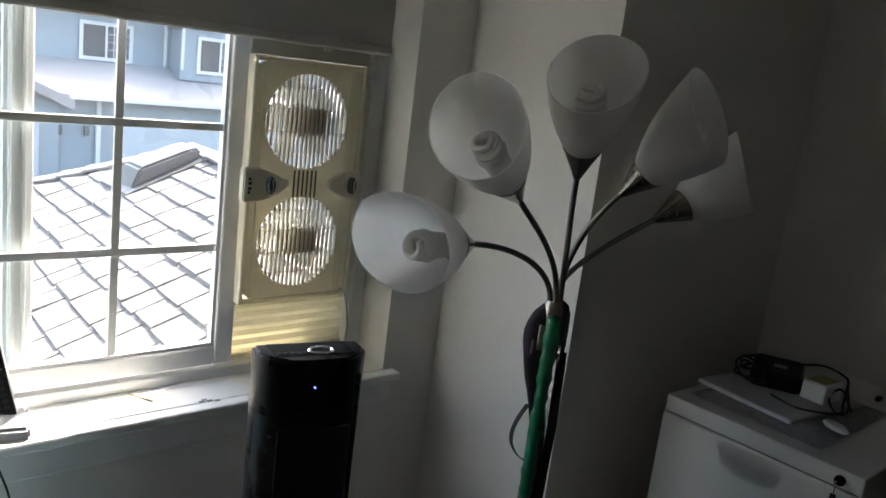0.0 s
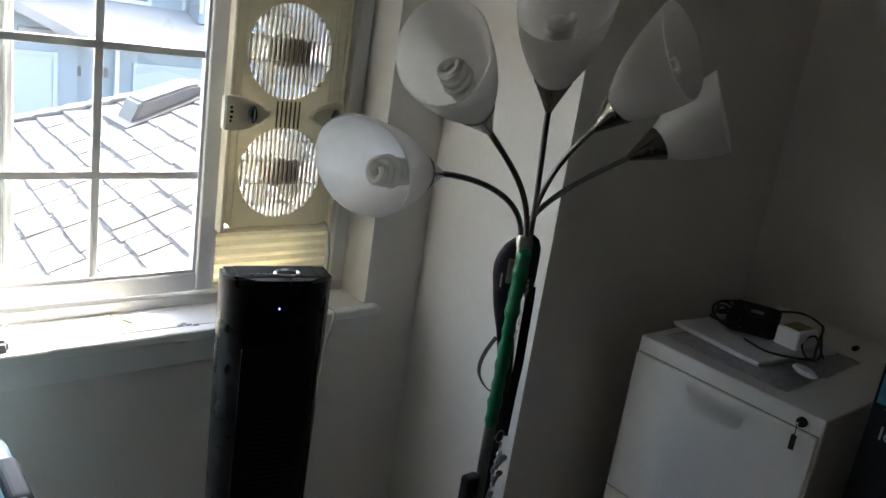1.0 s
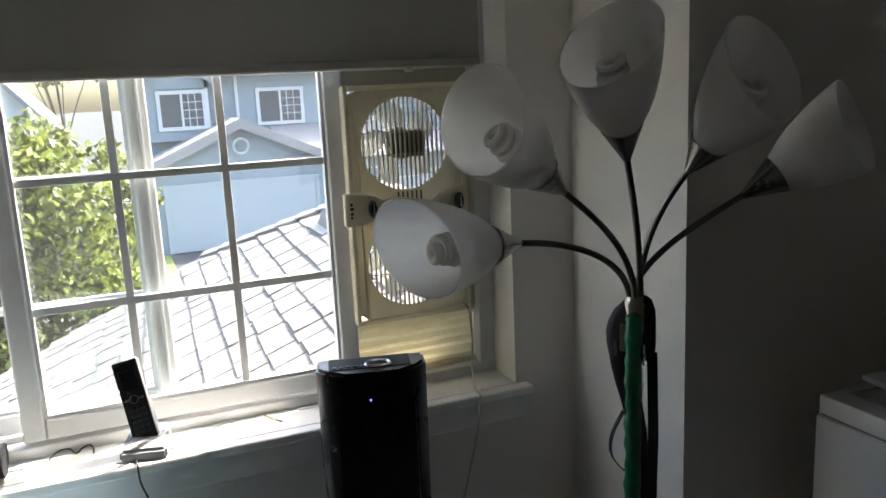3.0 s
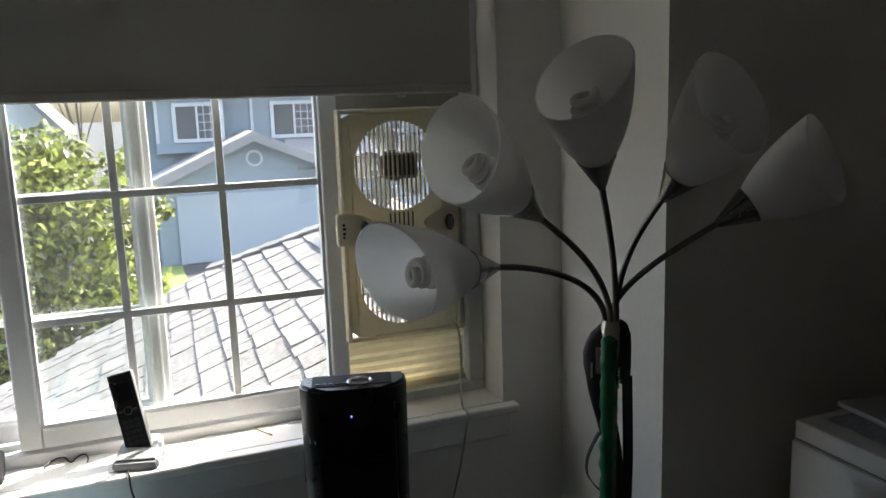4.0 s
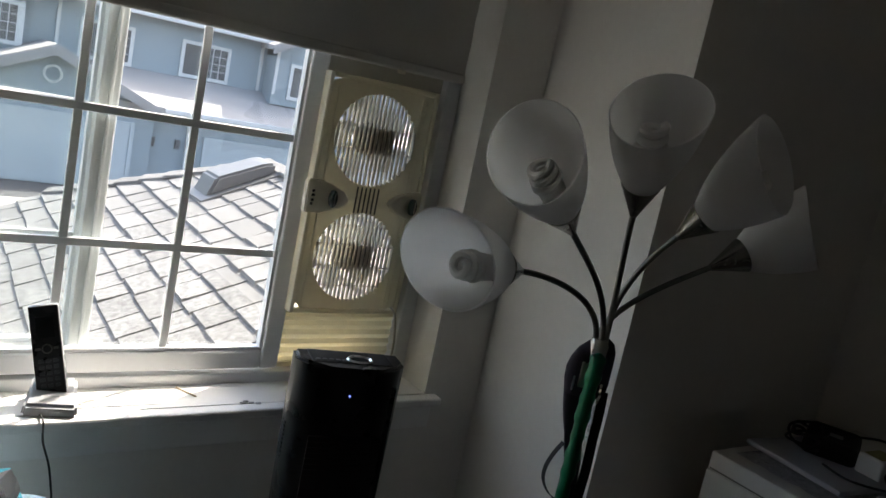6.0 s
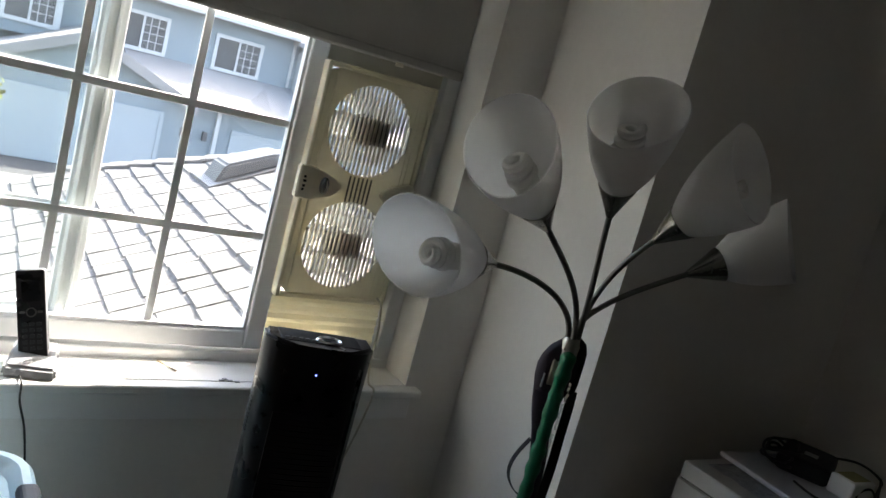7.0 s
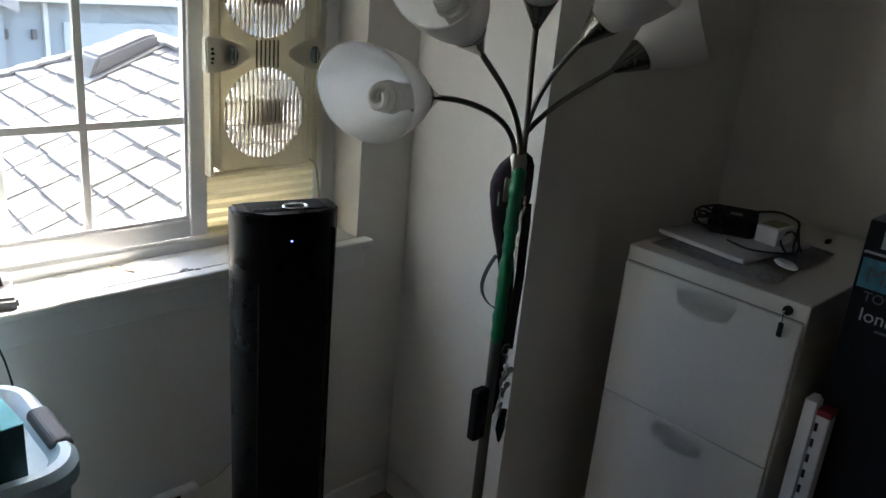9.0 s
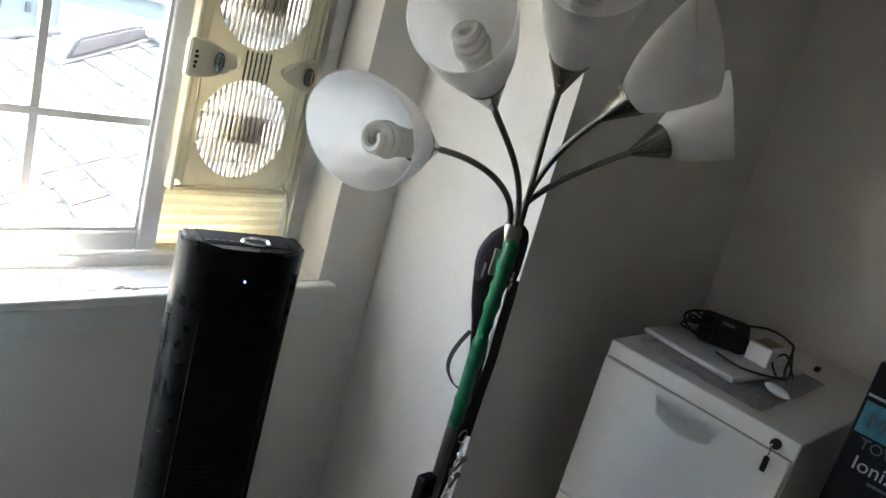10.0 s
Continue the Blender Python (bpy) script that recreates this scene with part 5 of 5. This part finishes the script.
def house_window(x0, x1, z0, z1, y):
    t = 0.12
    f = bmesh.new()
    box(f, x0 - t, x0, y - 0.07, y - 0.002, z0 - t, z1 + t)
    box(f, x1, x1 + t, y - 0.07, y - 0.002, z0 - t, z1 + t)
    box(f, x0, x1, y - 0.07, y - 0.002, z0 - t, z0)
    box(f, x0, x1, y - 0.07, y - 0.002, z1, z1 + t)
    w = hp("window", f, M_HOUSETRIM)
    hp("pane", B(x0, x1, y - 0.02, y - 0.003, z0, z1), M_DARKGLASS, w)
    xm = (x0 + x1) / 2
    hp("mullion", B(xm - 0.035, xm + 0.035, y - 0.055, y - 0.021, z0, z1), M_HOUSETRIM, w)
    for k in range(1, 3):
        hp("muntin", B(xm + (x1 - xm) * k / 3 - 0.012, xm + (x1 - xm) * k / 3 + 0.012, y - 0.035, y - 0.021, z0, z1), M_HOUSETRIM, w)
    for k in range(1, 4):
        hp("muntin", B(xm + 0.035, x1, y - 0.036, y - 0.0215, z0 + (z1 - z0) * k / 4 - 0.012, z0 + (z1 - z0) * k / 4 + 0.012), M_HOUSETRIM, w)


house_window(1.42, 2.75, 0.66, 1.72, MY - 0.5)
house_window(4.72, 6.15, 0.66, 1.70, MY)
house_window(7.95, 9.45, 0.66, 1.68, MY)
house_window(11.6, 13.1, 0.58, 1.62, MY - 0.9)
for x in (0.36, 0.80, 2.90, 10.7, 10.95, 13.85, 3.95):
    hp("downpipe" if x in (3.95, 10.7) else "corner_board", B(x - 0.05, x + 0.05, MY - (0.56 if x in (0.80, 2.90) else 0.98 if x in (10.95, 13.85) else 0.07), MY - (0.502 if x in (0.80, 2.90) else 0.902 if x in (10.95, 13.85) else 0.004), 0.55, 2.25), M_HOUSETRIM)

# pale houses farther off
far_house = thing("pale_house", "pale distant house with steep sunlit roofs behind the tree", "house", (-6, 40, GZ))
f0h = (-6, 40, GZ)
part("wall", local(B(-16, -3.2, 40, 48, GZ, 1.2), f0h), M_WHITEHOUSE, far_house)
for xa, xb, zp in ((-16.5, -7.5, 5.6), (-8.6, -2.6, 4.3)):
    xm = (xa + xb) / 2
    part("gable_wall", local(prism(bmesh.new(), [(xa + 0.4, 1.0), (xb - 0.4, 1.0), (xm, zp - 0.3)], "y", 39.8, 47), f0h), M_WHITEHOUSE, far_house)
    for s, xo in ((-1, xa), (1, xb)):
        part("roof_slope", local(slope(bmesh.new(), [(xm, 39.2, zp), (xo, 39.2, 0.9), (xo, 48, 0.9), (xm, 48, zp)], 0.3), f0h), M_FARROOF, far_house)

# ---- the tree ----
def leaf_cloud(seed, blobs, count, size):
    """Many small bent leaves scattered on uneven clumps."""
    g = random.Random(seed)
    verts, faces = [], []
    weights = [b[3] ** 2 for b in blobs]
    for k in range(count):
        bx, by, bz, br = g.choices(blobs, weights)[0]
        d = Vector((g.gauss(0, 1), g.gauss(0, 1), g.gauss(0, 1))).normalized()
        p = Vector((bx, by, bz)) + d * br * (g.random() ** 0.45) * (1 + 0.25 * noise.noise(d * 2.2 + Vector((bx, by, bz))))
        s = size * g.uniform(0.6, 1.4)
        q = Euler((g.uniform(-1.2, 1.2), g.uniform(-1.2, 1.2), g.uniform(0, 6.3))).to_matrix()
        n0 = len(verts)
        for a in ((-0.5, 0, 0), (-0.1, -0.32, 0.05), (0.5, 0, -0.08), (-0.1, 0.32, 0.05)):
            verts.append(p + q @ Vector(a) * s)
        faces += [(n0, n0 + 1, n0 + 2), (n0, n0 + 2, n0 + 3)]
    me = bpy.data.meshes.new("crown")
    me.from_pydata([tuple(v) for v in verts], [], faces)
    me.materials.append(M_LEAF)
    return me


def tree(at, blobs, count, size, label, seed):
    t = thing("tree", label, "tree", at)
    bm = tube(bmesh.new(), spline([(0, 0, 0), (0.08, 0.02, 0.9), (-0.04, 0.05, 2.0), (0.05, 0, 3.2)], 6), [0.16 - 0.10 * k / 18 for k in range(19)], 10)
    g = random.Random(seed)
    for b in blobs[:9]:
        z = g.uniform(1.2, 2.9)
        tube(bm, bez((0, 0, z), (0, 0, z + 0.4), (b[0] * 0.7, b[1] * 0.7, b[2] - 0.3), b[:3], 8), [0.05 - 0.004 * k for k in range(9)], 6)
    part("trunk", bm, M_BARK, t)
    c = new("crown", leaf_cloud(seed, blobs, count, size))
    c.parent = t
    return t


g = random.Random(3)
blobs = []
for k in range(66):
    u, v = g.uniform(-1, 1), g.uniform(0, 1)
    w = 1.4 * math.sin(math.pi * (0.18 + 0.75 * v)) ** 0.7
    blobs.append((u * w, g.uniform(-0.8, 0.8), 1.0 + 3.25 * v, g.uniform(0.32, 0.55)))
blobs += [(1.25, -0.2, 3.9, 0.26), (1.5, -0.1, 3.75, 0.2), (1.35, 0.1, 3.45, 0.2), (1.15, 0.2, 4.2, 0.22)]
tree((-1.45, 9.3, GZ), blobs, 30000, 0.105, "leafy bright green tree beyond the lower roof", 21)
blobs2 = [(random.Random(k).uniform(-1.6, 1.6), random.Random(k + 50).uniform(-0.8, 0.8), 1.0 + 3.4 * random.Random(k + 90).random(), 0.5) for k in range(26)]
tree((-4.6, 9.9, GZ), blobs2, 22000, 0.11, "dense green tree beside the lower roof", 33)
blobs3 = [(random.Random(k + 7).uniform(-2.5, 2.5), 0.0, 6.6 + 2.4 * random.Random(k + 57).random(), 0.8) for k in range(16)]
tree((-2.6, 52.0, GZ), blobs3, 4000, 0.3, "tall distant tree behind the pale house", 41)

# ---- shingle tabs of the lower roof ----
near, rest = SHINGLE_JOBS
o = part("shingle_field", local(rest, R0), M_SHINGLES, roof)
o["kind"] = "stuff"
for q in near:
    bm = bmesh.new()
    tab_mesh(bm, *q)
    part("shingle", local(bm, R0), M_SHINGLE, roof)
